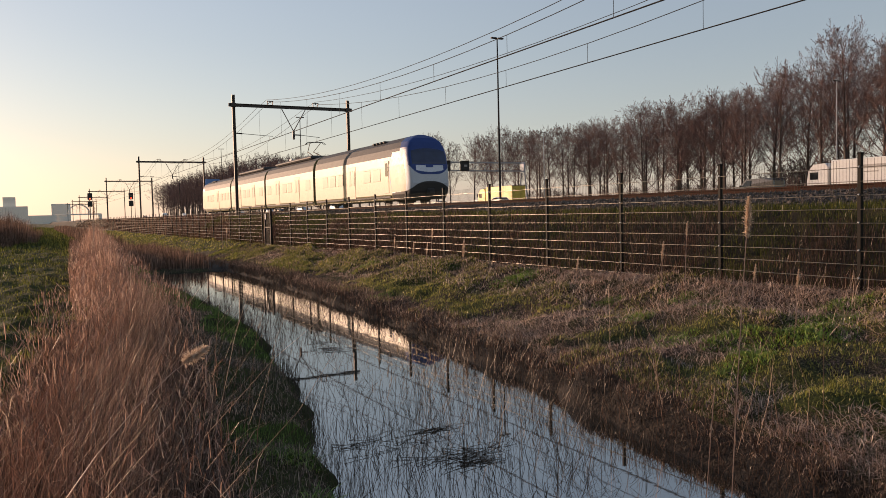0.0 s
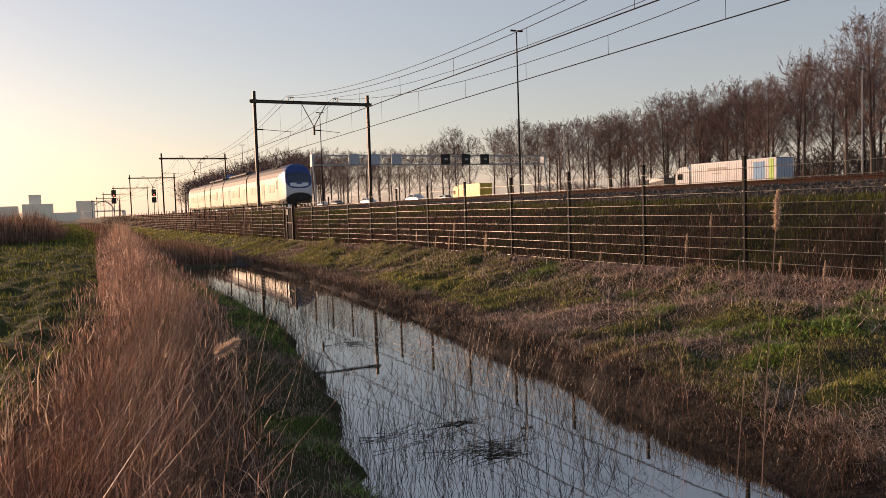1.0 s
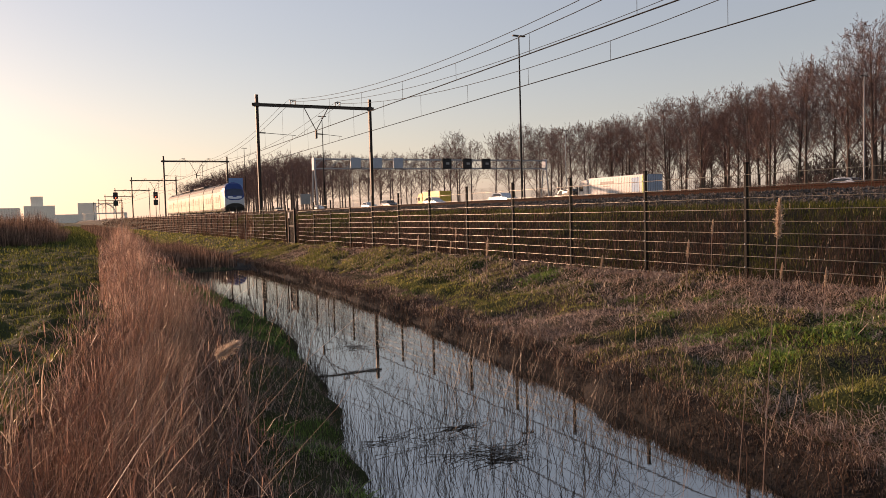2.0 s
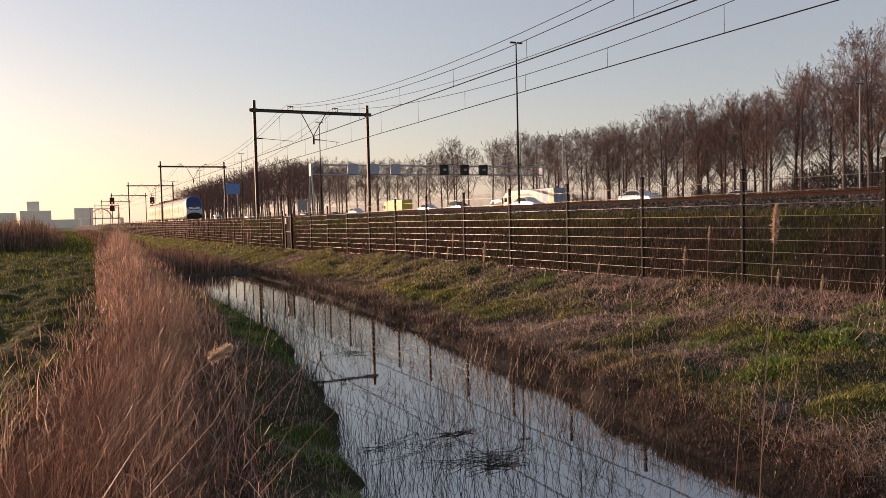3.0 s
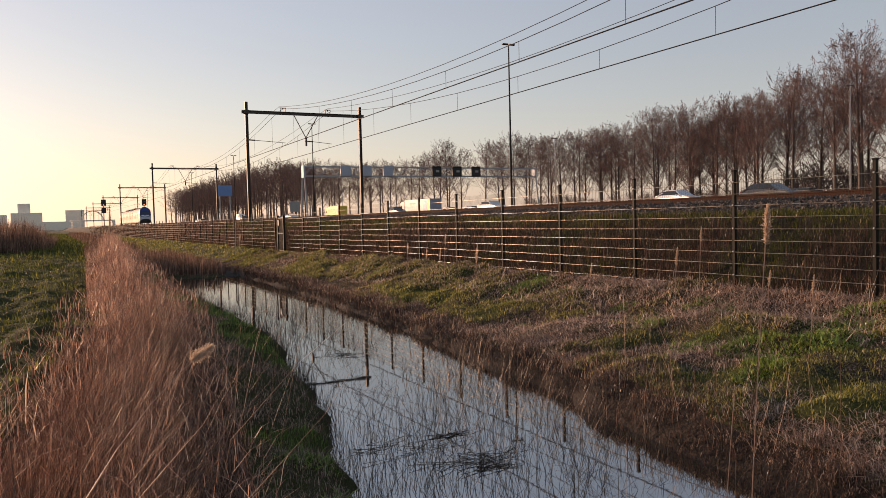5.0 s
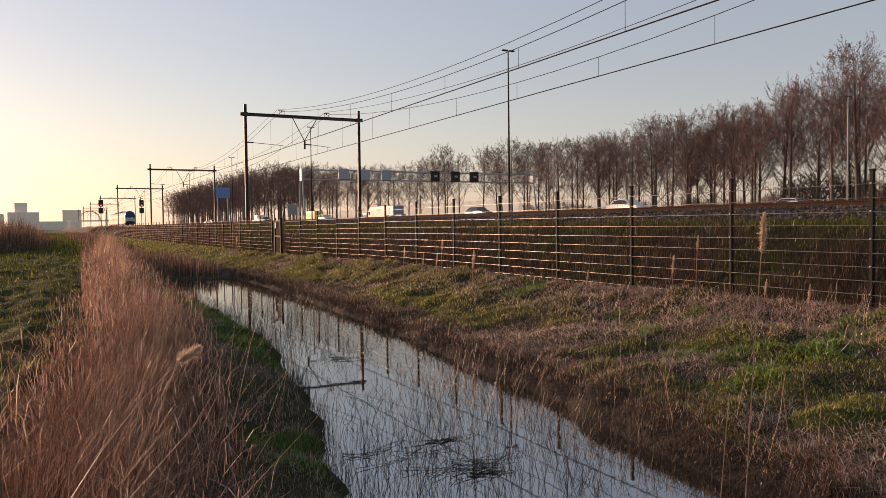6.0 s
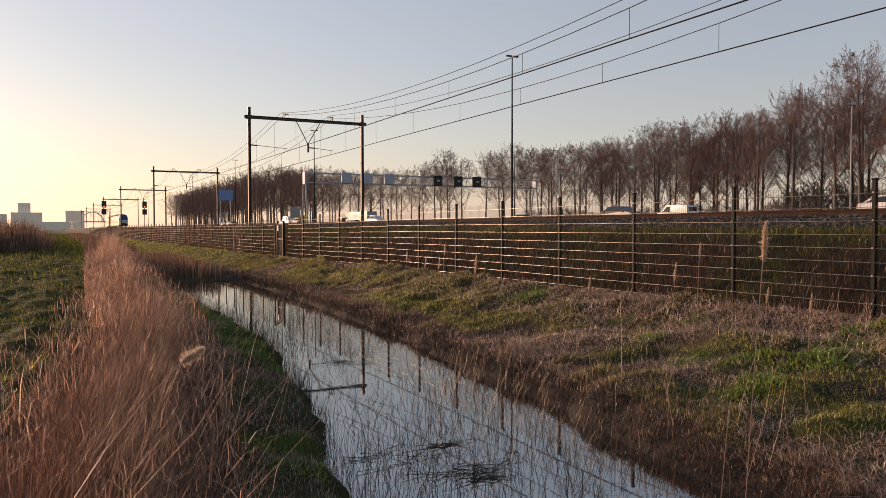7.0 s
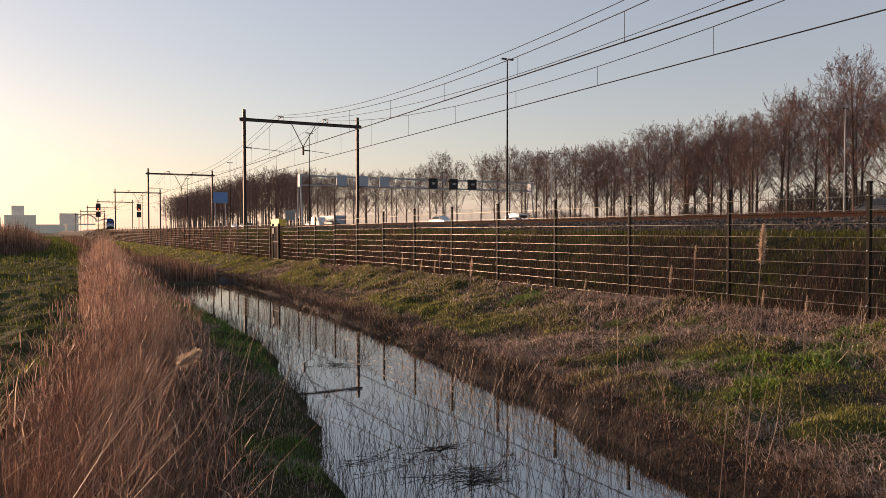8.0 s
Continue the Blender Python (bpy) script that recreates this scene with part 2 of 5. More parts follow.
def water_material():
    m, n, l = nodes_of("ditch_water")
    p = n["Principled BSDF"]
    l.new(ramp(n, l, tex(n, l, 1.2), [(0.3, (0.012, 0.012, 0.010)), (0.7, (0.03, 0.027, 0.02))]), p.inputs["Base Color"])
    p.inputs["Roughness"].default_value, p.inputs["IOR"].default_value = 0.02, 5.0
    p.inputs["Specular IOR Level"].default_value = 0.5
    b = n.new("ShaderNodeBump")
    b.inputs["Strength"].default_value, b.inputs["Distance"].default_value = 0.02, 0.02
    l.new(tex(n, l, 2.2, 3.0), b.inputs["Height"])
    l.new(b.outputs["Normal"], p.inputs["Normal"])
    return m


EARTH, WATER = earth_material(), water_material()
MUD = surf("wet_mud", (0.008, 0.006, 0.005), (0.032, 0.023, 0.017), 4, 30, 0.8, 0, 0.9, 0.03, spec=0.2)
# Embankment slope soil; the shade there is put into this darker colour.
SHADED_BANK_SOIL = surf("shaded_embankment_soil", (0.012, 0.009, 0.007), (0.04, 0.029, 0.020), 1.6, 30, 0.95, 0, 0.9, 0.03, dirt=(0.035, 0.04, 0.012), spec=0.15)
STEEL = surf("portal_steel", (0.035, 0.028, 0.025), (0.06, 0.045, 0.036), 3, 40, 0.6, 0.3)
RUST = surf("rail_rust", (0.026, 0.012, 0.009), (0.05, 0.021, 0.014), 5, 70, 0.85, 0.0, spec=0.1)
WIRE = surf("dark_wire", (0.008, 0.008, 0.008), (0.014, 0.013, 0.012), 5, 60, 0.9, 0.0, 0.0)
FENCE_MAT = surf("fence_coat", (0.15, 0.136, 0.113), (0.225, 0.205, 0.168), 4, 60, 0.33, 0.95, 0.05)
MESH_MAT = surf("fence_wire_coat", (0.12, 0.102, 0.074), (0.18, 0.156, 0.114), 4, 60, 0.17, 1.0, 0.0)
POST_MAT = surf("fence_post_coat", (0.007, 0.006, 0.005), (0.014, 0.012, 0.009), 4, 60, 0.6, 0.0, 0.05, spec=0.12)
PAINTGREY = surf("grey_paint", (0.28, 0.32, 0.37), (0.36, 0.40, 0.45), 2, 40, 0.6, 0, 0.05)
ZINC = surf("zinc", (0.24, 0.25, 0.26), (0.34, 0.35, 0.36), 3, 50, 0.6, 0.15, 0.1)
CONCRETE = surf("concrete", (0.27, 0.26, 0.24), (0.38, 0.36, 0.33), 3, 50, 0.85, 0, 0.4)
STONE = surf("ballast_stone", (0.014, 0.012, 0.012), (0.11, 0.09, 0.082), 9, 45, 0.9, 0, 0.8, 0.03)
ASPHALT = surf("asphalt", (0.045, 0.045, 0.047), (0.065, 0.064, 0.063), 0.6, 60, 0.85, 0, 0.4)
BARK = surf("bark", (0.055, 0.041, 0.036), (0.13, 0.095, 0.078), 2.5, 25, 0.9, 0, 0.6, 0.03)
TWIG = surf("twigs", (0.105, 0.062, 0.055), (0.21, 0.127, 0.108), 0.4, 9, 0.85, 0, 0.0)
REED = blade("reed_straw", [(0.0, (0.055, 0.029, 0.021)), (0.5, (0.34, 0.185, 0.132)), (0.88, (0.60, 0.365, 0.27)), (1.0, (0.88, 0.66, 0.50))], 0.45, gloss=0.06)
DEAD = blade("dead_stalks", [(0.0, (0.02, 0.013, 0.010)), (0.6, (0.17, 0.11, 0.085)), (1.0, (0.70, 0.53, 0.42))], 0.4)
GRASS = blade("grass_blades", [(0.0, (0.03, 0.043, 0.010)), (0.5, (0.175, 0.20, 0.036)), (0.8, (0.38, 0.36, 0.078)), (1.0, (0.64, 0.53, 0.23))], 0.5)
# Lush grass of the near bank, with its shade darkened into the greens.
SHADED_LUSH = blade("shaded_lush_leaves", [(0.0, (0.03, 0.06, 0.015)), (0.6, (0.11, 0.20, 0.045)), (1.0, (0.22, 0.34, 0.085))], 0.45, gloss=0.02)
# Brighter copy for the weed clumps, with sunlight put into the colour.
SUNLIT_LEAF = blade("sunlit_broad_leaves", [(0.0, (0.04, 0.08, 0.016)), (0.6, (0.16, 0.28, 0.05)), (1.0, (0.34, 0.46, 0.11))], 0.5)
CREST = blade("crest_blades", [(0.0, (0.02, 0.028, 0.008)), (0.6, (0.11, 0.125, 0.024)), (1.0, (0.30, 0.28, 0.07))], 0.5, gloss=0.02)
PLUME = blade("reed_plumes", [(0.0, (0.45, 0.32, 0.24)), (1.0, (0.88, 0.71, 0.55))], 0.6)
# These dry stems and the slope blades carry painted shade in their base colours.
DRY_SHADED = blade("dry_shaded_stems", [(0.0, (0.03, 0.018, 0.014)), (0.6, (0.085, 0.046, 0.034)), (1.0, (0.27, 0.165, 0.125))], 0.4, gloss=0.02)
SLOPE_GREEN_SHADED = blade("shaded_slope_blades", [(0.0, (0.02, 0.03, 0.007)), (0.6, (0.06, 0.074, 0.013)), (1.0, (0.16, 0.158, 0.036))], 0.45, gloss=0.02)
MEADOW = blade("meadow_blades", [(0.0, (0.018, 0.026, 0.008)), (0.6, (0.10, 0.125, 0.026)), (1.0, (0.28, 0.27, 0.07))], 0.45, gloss=0.02)
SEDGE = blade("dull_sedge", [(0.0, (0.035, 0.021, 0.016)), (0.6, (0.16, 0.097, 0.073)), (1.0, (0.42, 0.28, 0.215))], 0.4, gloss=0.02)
STRAW = blade("pale_straw", [(0.0, (0.10, 0.066, 0.052)), (0.5, (0.44, 0.305, 0.25)), (1.0, (0.88, 0.72, 0.61))], 0.45, gloss=0.06)
WET = blade("wet_stems", [(0.0, (0.02, 0.015, 0.012)), (0.6, (0.045, 0.032, 0.024)), (1.0, (0.10, 0.075, 0.055))], 0.1)
TURF = surf("turf", (0.014, 0.019, 0.006), (0.055, 0.064, 0.016), 2.2, 30, 0.95, 0, 0.9, 0.04, dirt=(0.03, 0.022, 0.014), spec=0.1)


# ---- ground ----
def steps(*runs):
    out = []
    for a, b, s in runs:
        out += list(np.arange(a, b - 1e-6, s))
    return np.array(out + [runs[-1][1]])


def reed_edge(y):
    """Edges of the reed belt along the near bank."""
    right = np.interp(y, (-2, 2.8, 6.6, 10.7, 14, 20, 28, 40), (-0.35, 0.0, 0.6, 0.95, 1.0, 1.15, 1.65, 2.3))
    left = np.interp(y, (-2, 1.5, 3, 5, 7, 12, 17, 26, 44), (-6, -4.0, -2.3, -1.6, -1.2, -0.45, -0.4, -0.05, 1.1))
    return left, right


def build_ground():
    xs = steps((-2500, -300, 220), (-300, -40, 20), (-40, -7, 1.5), (-7, 13, 0.15), (13, 40, 0.75), (40, 130, 6), (130, 300, 34), (300, 2500, 220))
    ys = steps((-300, -20, 20), (-20, -3, 0.8), (-3, 24, 0.18), (24, 45, 0.4), (45, 80, 0.8), (80, 200, 4), (200, 600, 20), (600, 4000, 170))
    X, Y = np.meshgrid(xs, ys)
    Z = ground_z(X, Y)
    v = np.stack([X.ravel(), Y.ravel(), Z.ravel()], 1)
    a, b = len(xs), len(ys)
    i = (np.arange(b - 1)[:, None] * a + np.arange(a - 1)[None]).ravel()
    f = np.stack([i, i + 1, i + 1 + a, i + a], 1)
    cx = (X[:-1, :-1] + X[1:, 1:]).ravel() / 2
    cx = cx + 0.3 * (vnoise(v[i, 1] * 1.5, v[i, 1] * 0, 91) - 0.5)
    cy = v[i, 1]
    inner = cx - np.interp(cy, (-2, 1.5, 3, 5, 7, 12, 26, 44, 58, 250), (-5.7, -3.8, -2.1, -1.4, -1.0, -0.3, 0.1, 1.3, 4.5, 7.0))
    foot = cx - right_edge(cy)
    # Kind 1 is the slope, whose shade is carried by the darker soil.
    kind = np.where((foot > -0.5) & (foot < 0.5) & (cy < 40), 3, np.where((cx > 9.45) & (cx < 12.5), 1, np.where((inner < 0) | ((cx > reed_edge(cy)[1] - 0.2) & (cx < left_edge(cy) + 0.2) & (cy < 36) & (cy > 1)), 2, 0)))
    ob = new("ground", array_mesh("ground", v, f, [EARTH, SHADED_BANK_SOIL, TURF, MUD], True, kind))
    tagged(ob, "rough grassland with ditch banks and a railway embankment", "ground", kind="structure")
    g = Geo()
    g.add([(-3, -12, WATER_Z), (9, -12, WATER_Z), (9, 41, WATER_Z), (-3, 41, WATER_Z)], [(0, 1, 2, 3)])
    tagged(part("water", g, WATER), "still dark ditch water mirroring the evening sky", "water", kind="structure")


def build_road():
    g = Geo()
    g.box((57, 700, ROAD_Z - 0.27), (42, 2200, 0.6))
    tagged(part("road", g, ASPHALT), "grey asphalt motorway with two carriageways", "road", kind="structure")


# ---- railway ----
def build_track():
    g = Geo()
    prof = [(12.7, 2.6), (13.0, 2.68), (13.75, 2.98), (21.45, 2.98), (22.2, 2.68), (22.6, 2.6)]
    ys = steps((-40, 60, 2.0), (60, 900, 60))
    g.loft([[(x, y, z) for x, z in prof] for y in ys], cap=True)
    tagged(part("ballast_bed", g, STONE), "bed of grey-brown crushed stone under the tracks", "track bed", kind="structure")
    for x in TRACKS:
        rail = Geo()
        for s in (-0.7525, 0.7525):
            head = [(-0.075, 0), (0.075, 0), (0.075, 0.015), (0.012, 0.035), (0.012, 0.12), (0.036, 0.13), (0.036, 0.165), (-0.036, 0.165), (-0.036, 0.13), (-0.012, 0.12), (-0.012, 0.035), (-0.075, 0.015)]
            rail.loft([[(x + s + p, y, RAIL_Z - 0.165 + q) for p, q in head] for y in (-40, 900)])
        track = thing("railway_track", "rusty steel railway track on concrete sleepers", "railway track", kind="structure")
        part("rails", rail, RUST, track, "rust-brown steel rails")
        sl = Geo()
        for y in np.arange(-12, 120, 0.6):
            sl.box((x, y, 2.95), (2.5, 0.26, 0.12))
        tagged(part("sleepers", sl, CONCRETE, track, "grey concrete sleepers"), kind="stuff")


def build_stones():
    n = 18000
    y = -2 + 62 * rng.random(n) ** 1.6
    x = 12.75 + 1.75 * rng.random(n)
    z = np.interp(x, (12.7, 13.0, 13.75, 14.5), (2.63, 2.69, 2.98, 2.99))
    base = np.array([(1, 0, 0), (-1, 0, 0), (0, 1, 0), (0, -1, 0), (0, 0, 1), (0, 0, -1)], float)
    tri = np.array([(0, 2, 4), (2, 1, 4), (1, 3, 4), (3, 0, 4), (2, 0, 5), (1, 2, 5), (3, 1, 5), (0, 3, 5)])
    r = 0.02 + 0.034 * rng.random(n) ** 1.5
    v = base[None] * r[:, None, None] * (0.6 + 0.8 * rng.random((n, 6, 1))) + (rng.random((n, 6, 3)) - 0.5) * r[:, None, None]
    v += np.stack([x, y, z + 0.012], 1)[:, None]
    f = tri[None] + (np.arange(n) * 6)[:, None, None]
    ob = new("ballast_stones", array_mesh("ballast_stones", v.reshape(-1, 3), f.reshape(-1, 3), [STONE]))
    tagged(ob, "loose grey-brown ballast stones on the track shoulder", "gravel", kind="stuff")


def messenger_z(y, low=9.62, high=11.85):
    ends = sorted(PORTALS)
    for a, b in zip(ends, ends[1:]):
        if a <= y <= b:
            u = (y - a) / (b - a) * 2 - 1
            return low + (high - low) * u * u
    return high


def build_wires():
    for x in TRACKS:
        ohl = thing("overhead_line", "dark overhead contact line above the track", "overhead wire", group="overhead lines")
        for dx in (-0.03, 0.03):
            part("contact_wire", Geo().path([(x + dx, y, CONTACT_Z) for y in np.arange(-4, 428, 30.85)], 0.014), WIRE, ohl)
        part("messenger_wire", Geo().path([(x, y, messenger_z(y)) for y in np.linspace(-4, 427, 141)], 0.016), WIRE, ohl)
        for a, b in zip(PORTALS[:3], PORTALS[1:4]):
            for k in range(10):
                y = a + (b - a) * (k + 0.45) / 10
                part("dropper", Geo().tube((x, y, CONTACT_Z), (x, y, messenger_z(y)), 0.009, n=4), WIRE, ohl)
    feed = thing("feeder_line", "thin dark feeder wire over the portal beams", "overhead wire")
    for x, low in ((15.3, 9.84), (19.3, 10.32)):
        part("feeder_wire", Geo().path([(x, y, messenger_z(y, low, 12.0)) for y in np.linspace(-4, 427, 141)], 0.014), WIRE, feed)


def build_portals():
    xl, xr, top, beam = 12.86, 22.3, 12.29, 11.5
    p = thing("catenary_portal", "dark steel overhead-line portal across two tracks", "catenary portal", pose(0, PORTALS[1], 0), group="catenary portals")
    for x in (xl, xr):
        g = Geo()
        for dx in (-0.1, 0.1):
            g.box((x + dx, 0, (top + 2.4) / 2), (0.022, 0.22, top - 2.4))
        g.box((x, 0, (top + 2.4) / 2), (0.18, 0.02, top - 2.4))
        g.box((x, 0, 2.55), (0.6, 0.6, 0.35), 0.03)
        part("post", g, STEEL, p)
    g = Geo()
    for dz in (-0.11, 0.11):
        g.box(((xl + xr) / 2, 0, beam + dz), (xr - xl + 0.75, 0.2, 0.025))
    g.box(((xl + xr) / 2, 0, beam), (xr - xl + 0.75, 0.02, 0.2))
    for x in (xl, xr):
        g.box((x, 0, beam), (0.42, 0.28, 0.3), 0.02)
    part("beam", g, STEEL, p)
    for x in (15.75, 19.5):
        g = Geo()
        for dx in (-0.2, 0.2):
            g.box((x + dx, 0, beam + 0.28), (0.05, 0.08, 0.32))
        g.box((x, 0, beam + 0.42), (0.52, 0.09, 0.05))
        g.tube((x, 0, beam + 0.3), (x, 0, beam + 0.42), 0.05, 0.05, 8)
        part("insulator_frame", g, STEEL, p)
    g = Geo()
    g.tube((16.65, 0, beam - 0.1), (17.6, 0, 9.6), 0.035)
    g.tube((18.65, 0, beam - 0.1), (17.6, 0, 9.6), 0.035)
    g.box((17.6, 0, 9.3), (0.16, 0.16, 0.72), 0.02)
    part("hanger", g, STEEL, p)
    for x0, x1 in ((xl + 0.1, 15.9), (17.68, 19.8)):
        g = Geo()
        g.tube((x0, 0, 9.32), (x0 + 0.5, 0, 9.30), 0.05, 0.05, 8)
        g.tube((x0 + 0.5, 0, 9.30), (x1, 0, 9.15), 0.022, 0.018)
        g.tube((x1 - 0.25, 0, 9.16), (x1 - 0.28, 0, CONTACT_Z), 0.012, 0.012)
        part("registration_arm", g, STEEL, p)
    for y in PORTALS:
        if y != PORTALS[1]:
            copy_thing(p, pose(0, y, 0))


# ---- fence ----
def build_fence():
    fence = thing("fence", "dark green steel mesh fence along the railway", "fence")
    post = Geo()
    post.box((0, 0, 0.98), (0.06, 0.06, 2.16), 0.006)
    post.box((0, 0, 2.07), (0.075, 0.075, 0.03), 0.008)
    post.slot = 1
    for z in np.linspace(0.28, 1.88, 5):
        post.tube((-0.03, 0, z), (-0.05, 0, z), 0.017, 0.013, 6)
    pm = post.mesh("post", [POST_MAT, ZINC])
    pitch, h = 2.52, 1.97

    pair = Geo()
    for dx in (-0.032, -0.012):
        pair.tube((dx, 0.025, 0), (dx, pitch - 0.025, 0), 0.0052, 0.0052, 6, False)
    rail = pair.mesh("rail", [FENCE_MAT], True)
    wires, rest = Geo(), Geo()
    heights = np.linspace(0.07, h - 0.10, 10)
    for k in range(-5, 100):
        y = 7.77 + pitch * k
        if 35.2 < y < 36.2:
            continue
        foot = float(fence_foot(y))
        part("post", pm, POST_MAT, fence, at=pose(FENCE_X, y, foot))
        for z in heights:
            if k < 24:
                part("rail", rail, FENCE_MAT, fence, at=pose(FENCE_X, y, foot + z))
            else:
                for dx in (-0.032, -0.012):
                    rest.tube((FENCE_X + dx, y + 0.025, foot + z), (FENCE_X + dx, y + pitch - 0.025, foot + z), 0.0085, 0.0085, 4, False)
        if y < 45:
            for q in np.arange(0.05, pitch - 0.02, 0.05):
                wires.tube((FENCE_X - 0.022, y + q, foot), (FENCE_X - 0.022, y + q, foot + h + 0.02), 0.0026, 0.0026, 3, False)
    tagged(part("wire_mesh", wires, MESH_MAT, fence, "thin dark upright wires"), kind="stuff")
    tagged(part("far_rails", rest, FENCE_MAT, fence), kind="stuff")
    gate = thing("gate", "narrow dark steel gate in the mesh fence", "gate", pose(FENCE_X - 0.06, 36.1, 1.22))
    for y in (0, 1.1):
        part("gate_post", Geo().box((0, y, 0.95), (0.1, 0.1, 1.95), 0.01), POST_MAT, gate)
    g = Geo()
    for z in (0.12, 1.0, 1.78):
        g.box((0, 0.55, z), (0.05, 1.0, 0.06))
    for y in np.arange(0.12, 1.0, 0.11):
        g.box((0, y, 0.95), (0.02, 0.02, 1.65))
    part("gate_leaf", g, POST_MAT, gate)
    part("lock_plate", Geo().box((-0.05, 0.85, 1.55), (0.03, 0.18, 0.3), 0.01), ZINC, gate, "pale metal lock plate")


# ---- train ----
# White sides: golden sunlight is put into the dim cream base colour.
SUNLIT_WHITE = surf("train_white_sun_gold", (0.165, 0.145, 0.062), (0.24, 0.212, 0.10), 0.9, 6, 0.42, 0, 0.02, 0.002, spec=0.3)
# Nose white: the bluish tint stands in for shade on the train's end.
SHADED_NOSE_WHITE = surf("train_white_shade_blue", (0.40, 0.43, 0.47), (0.48, 0.51, 0.54), 1.2, 30, 0.4, 0, 0.02, 0.002, spec=0.3)
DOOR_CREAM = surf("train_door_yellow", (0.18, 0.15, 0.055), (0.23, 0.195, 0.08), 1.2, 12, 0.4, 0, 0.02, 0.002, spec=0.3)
BLUE = surf("train_blue", (0.010, 0.035, 0.15), (0.015, 0.05, 0.20), 1.5, 30, 0.45, 0, 0.02, 0.002, spec=0.3)
PALE = surf("lamp_panel", (0.50, 0.54, 0.60), (0.58, 0.62, 0.68), 2, 30, 0.3, 0, 0)
ROOF = surf("train_roof", (0.04, 0.04, 0.042), (0.07, 0.068, 0.068), 1.5, 30, 0.65, spec=0.25)
BLACK = surf("black_underframe", (0.012, 0.012, 0.012), (0.03, 0.028, 0.026), 3, 40, 0.7)
PANE = glassy("dark_pane", (0.012, 0.014, 0.017))
SCREEN = glassy("windscreen_glass", (0.008, 0.016, 0.045))
# Side panes: the golden sky reflection is painted as an opaque cream base.
SIDE_GLASS = surf("side_glass_painted_glow", (0.12, 0.10, 0.045), (0.17, 0.14, 0.065), 1.0, 20, 0.4, 0.0, 0.0, spec=0.25)
LAMP_GLASS = surf("lamp_glass", (0.55, 0.57, 0.6), (0.7, 0.72, 0.74), 8, 60, 0.12, 0.2, 0)
YELLOW = surf("yellow_paint", (0.70, 0.48, 0.06), (0.78, 0.56, 0.10), 1.0, 30, 0.4, 0, 0.02)
HALF, BODY_TOP = 1.42, 4.2
SECTION = [(-1.30, 0.42), (-1.42, 0.75), (-1.42, 1.6), (-1.42, 2.5), (-1.41, 3.05), (-1.33, 3.5), (-1.12, 3.88), (-0.72, 4.14), (-0.25, 4.28),
           (0.25, 4.28), (0.72, 4.14), (1.12, 3.88), (1.33, 3.5), (1.41, 3.05), (1.42, 2.5), (1.42, 1.6), (1.42, 0.75), (1.30, 0.42)]


def section_width(z):
    return np.interp(z, [q for _, q in SECTION[:9]], [-p for p, _ in SECTION[:9]])


def body_shell(y0, y1):
    """White sides and a grey roof between two places along the train."""
    g = Geo()
    rows = [[(p, y, q) for p, q in SECTION] for y in (y0, y1)]
    k = len(SECTION)
    vs = rows[0] + rows[1]
    for j in range(k - 1):
        g.slot = 1 if 4 <= j <= k - 6 else 0
        g.add([vs[j], vs[j + 1], vs[k + j + 1], vs[k + j]], [(0, 1, 2, 3)])
    g.slot = 0
    for r in rows:
        g.add(r, [tuple(range(k))])
    return g


def nose_depth(z):
    """How far the end's skin lies behind its foremost point."""
    return float(np.interp(z, (0.35, 0.9, 1.35, 2.0, 2.6, 3.2, 3.8, 4.05, 4.3), (0.32, 0.08, 0.0, 0.05, 0.16, 0.32, 0.54, 0.70, 1.1)))


def nose_mesh(sign):
    """One rounded train end: white skirt, blue mask, black windscreen and bumper."""
    g = Geo()
    zs = np.linspace(0.42, 4.28, 180)
    us = np.sin(np.linspace(-math.pi / 2, math.pi / 2, 161))
    grid = []
    for z in zs:
        w = float(section_width(z))
        d = nose_depth(z)
        row = []
        for u in us:
            a = abs(u)
            back = d + (2.4 - d) * (1 - math.sqrt(max(0, 1 - a ** 20)))
            row.append((u * w, sign * back, z))
        grid.append(row)
    for i in range(len(zs) - 1):
        z = (zs[i] + zs[i + 1]) / 2
        for j in range(len(us) - 1):
            u = (us[j] + us[j + 1]) / 2
            a = abs(u)
            wrap = abs(grid[i][j][1]) - nose_depth(z)
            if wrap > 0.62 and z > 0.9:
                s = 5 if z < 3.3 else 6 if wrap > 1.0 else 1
            elif z < 1.46 - 0.6 * a ** 2.5:
                s = 2
            elif z < 1.86 + 0.8 * a ** 4 or (wrap > 0.24 and z < 3.35):
                s = 0
            elif 2.0 + 0.3 * a ** 2 < z < 2.40 and a < 0.64 and not (a < 0.17 and z > 2.28):
                s = 4
            elif 2.46 < z < 3.42 - 0.25 * a ** 2 and a < 0.80:
                s = 3
            else:
                s = 1
            g.slot = s
            q = [grid[i][j], grid[i][j + 1], grid[i + 1][j + 1], grid[i + 1][j]]
            g.add(q if sign > 0 else q[::-1], [(0, 1, 2, 3)])
    g.slot = 2
    g.add([(-1.2, sign * 0.5, 0.42), (1.2, sign * 0.5, 0.42), (1.3, sign * 2.4, 0.42), (-1.3, sign * 2.4, 0.42)], [(0, 1, 2, 3)])
    g.slot = 1
    return g


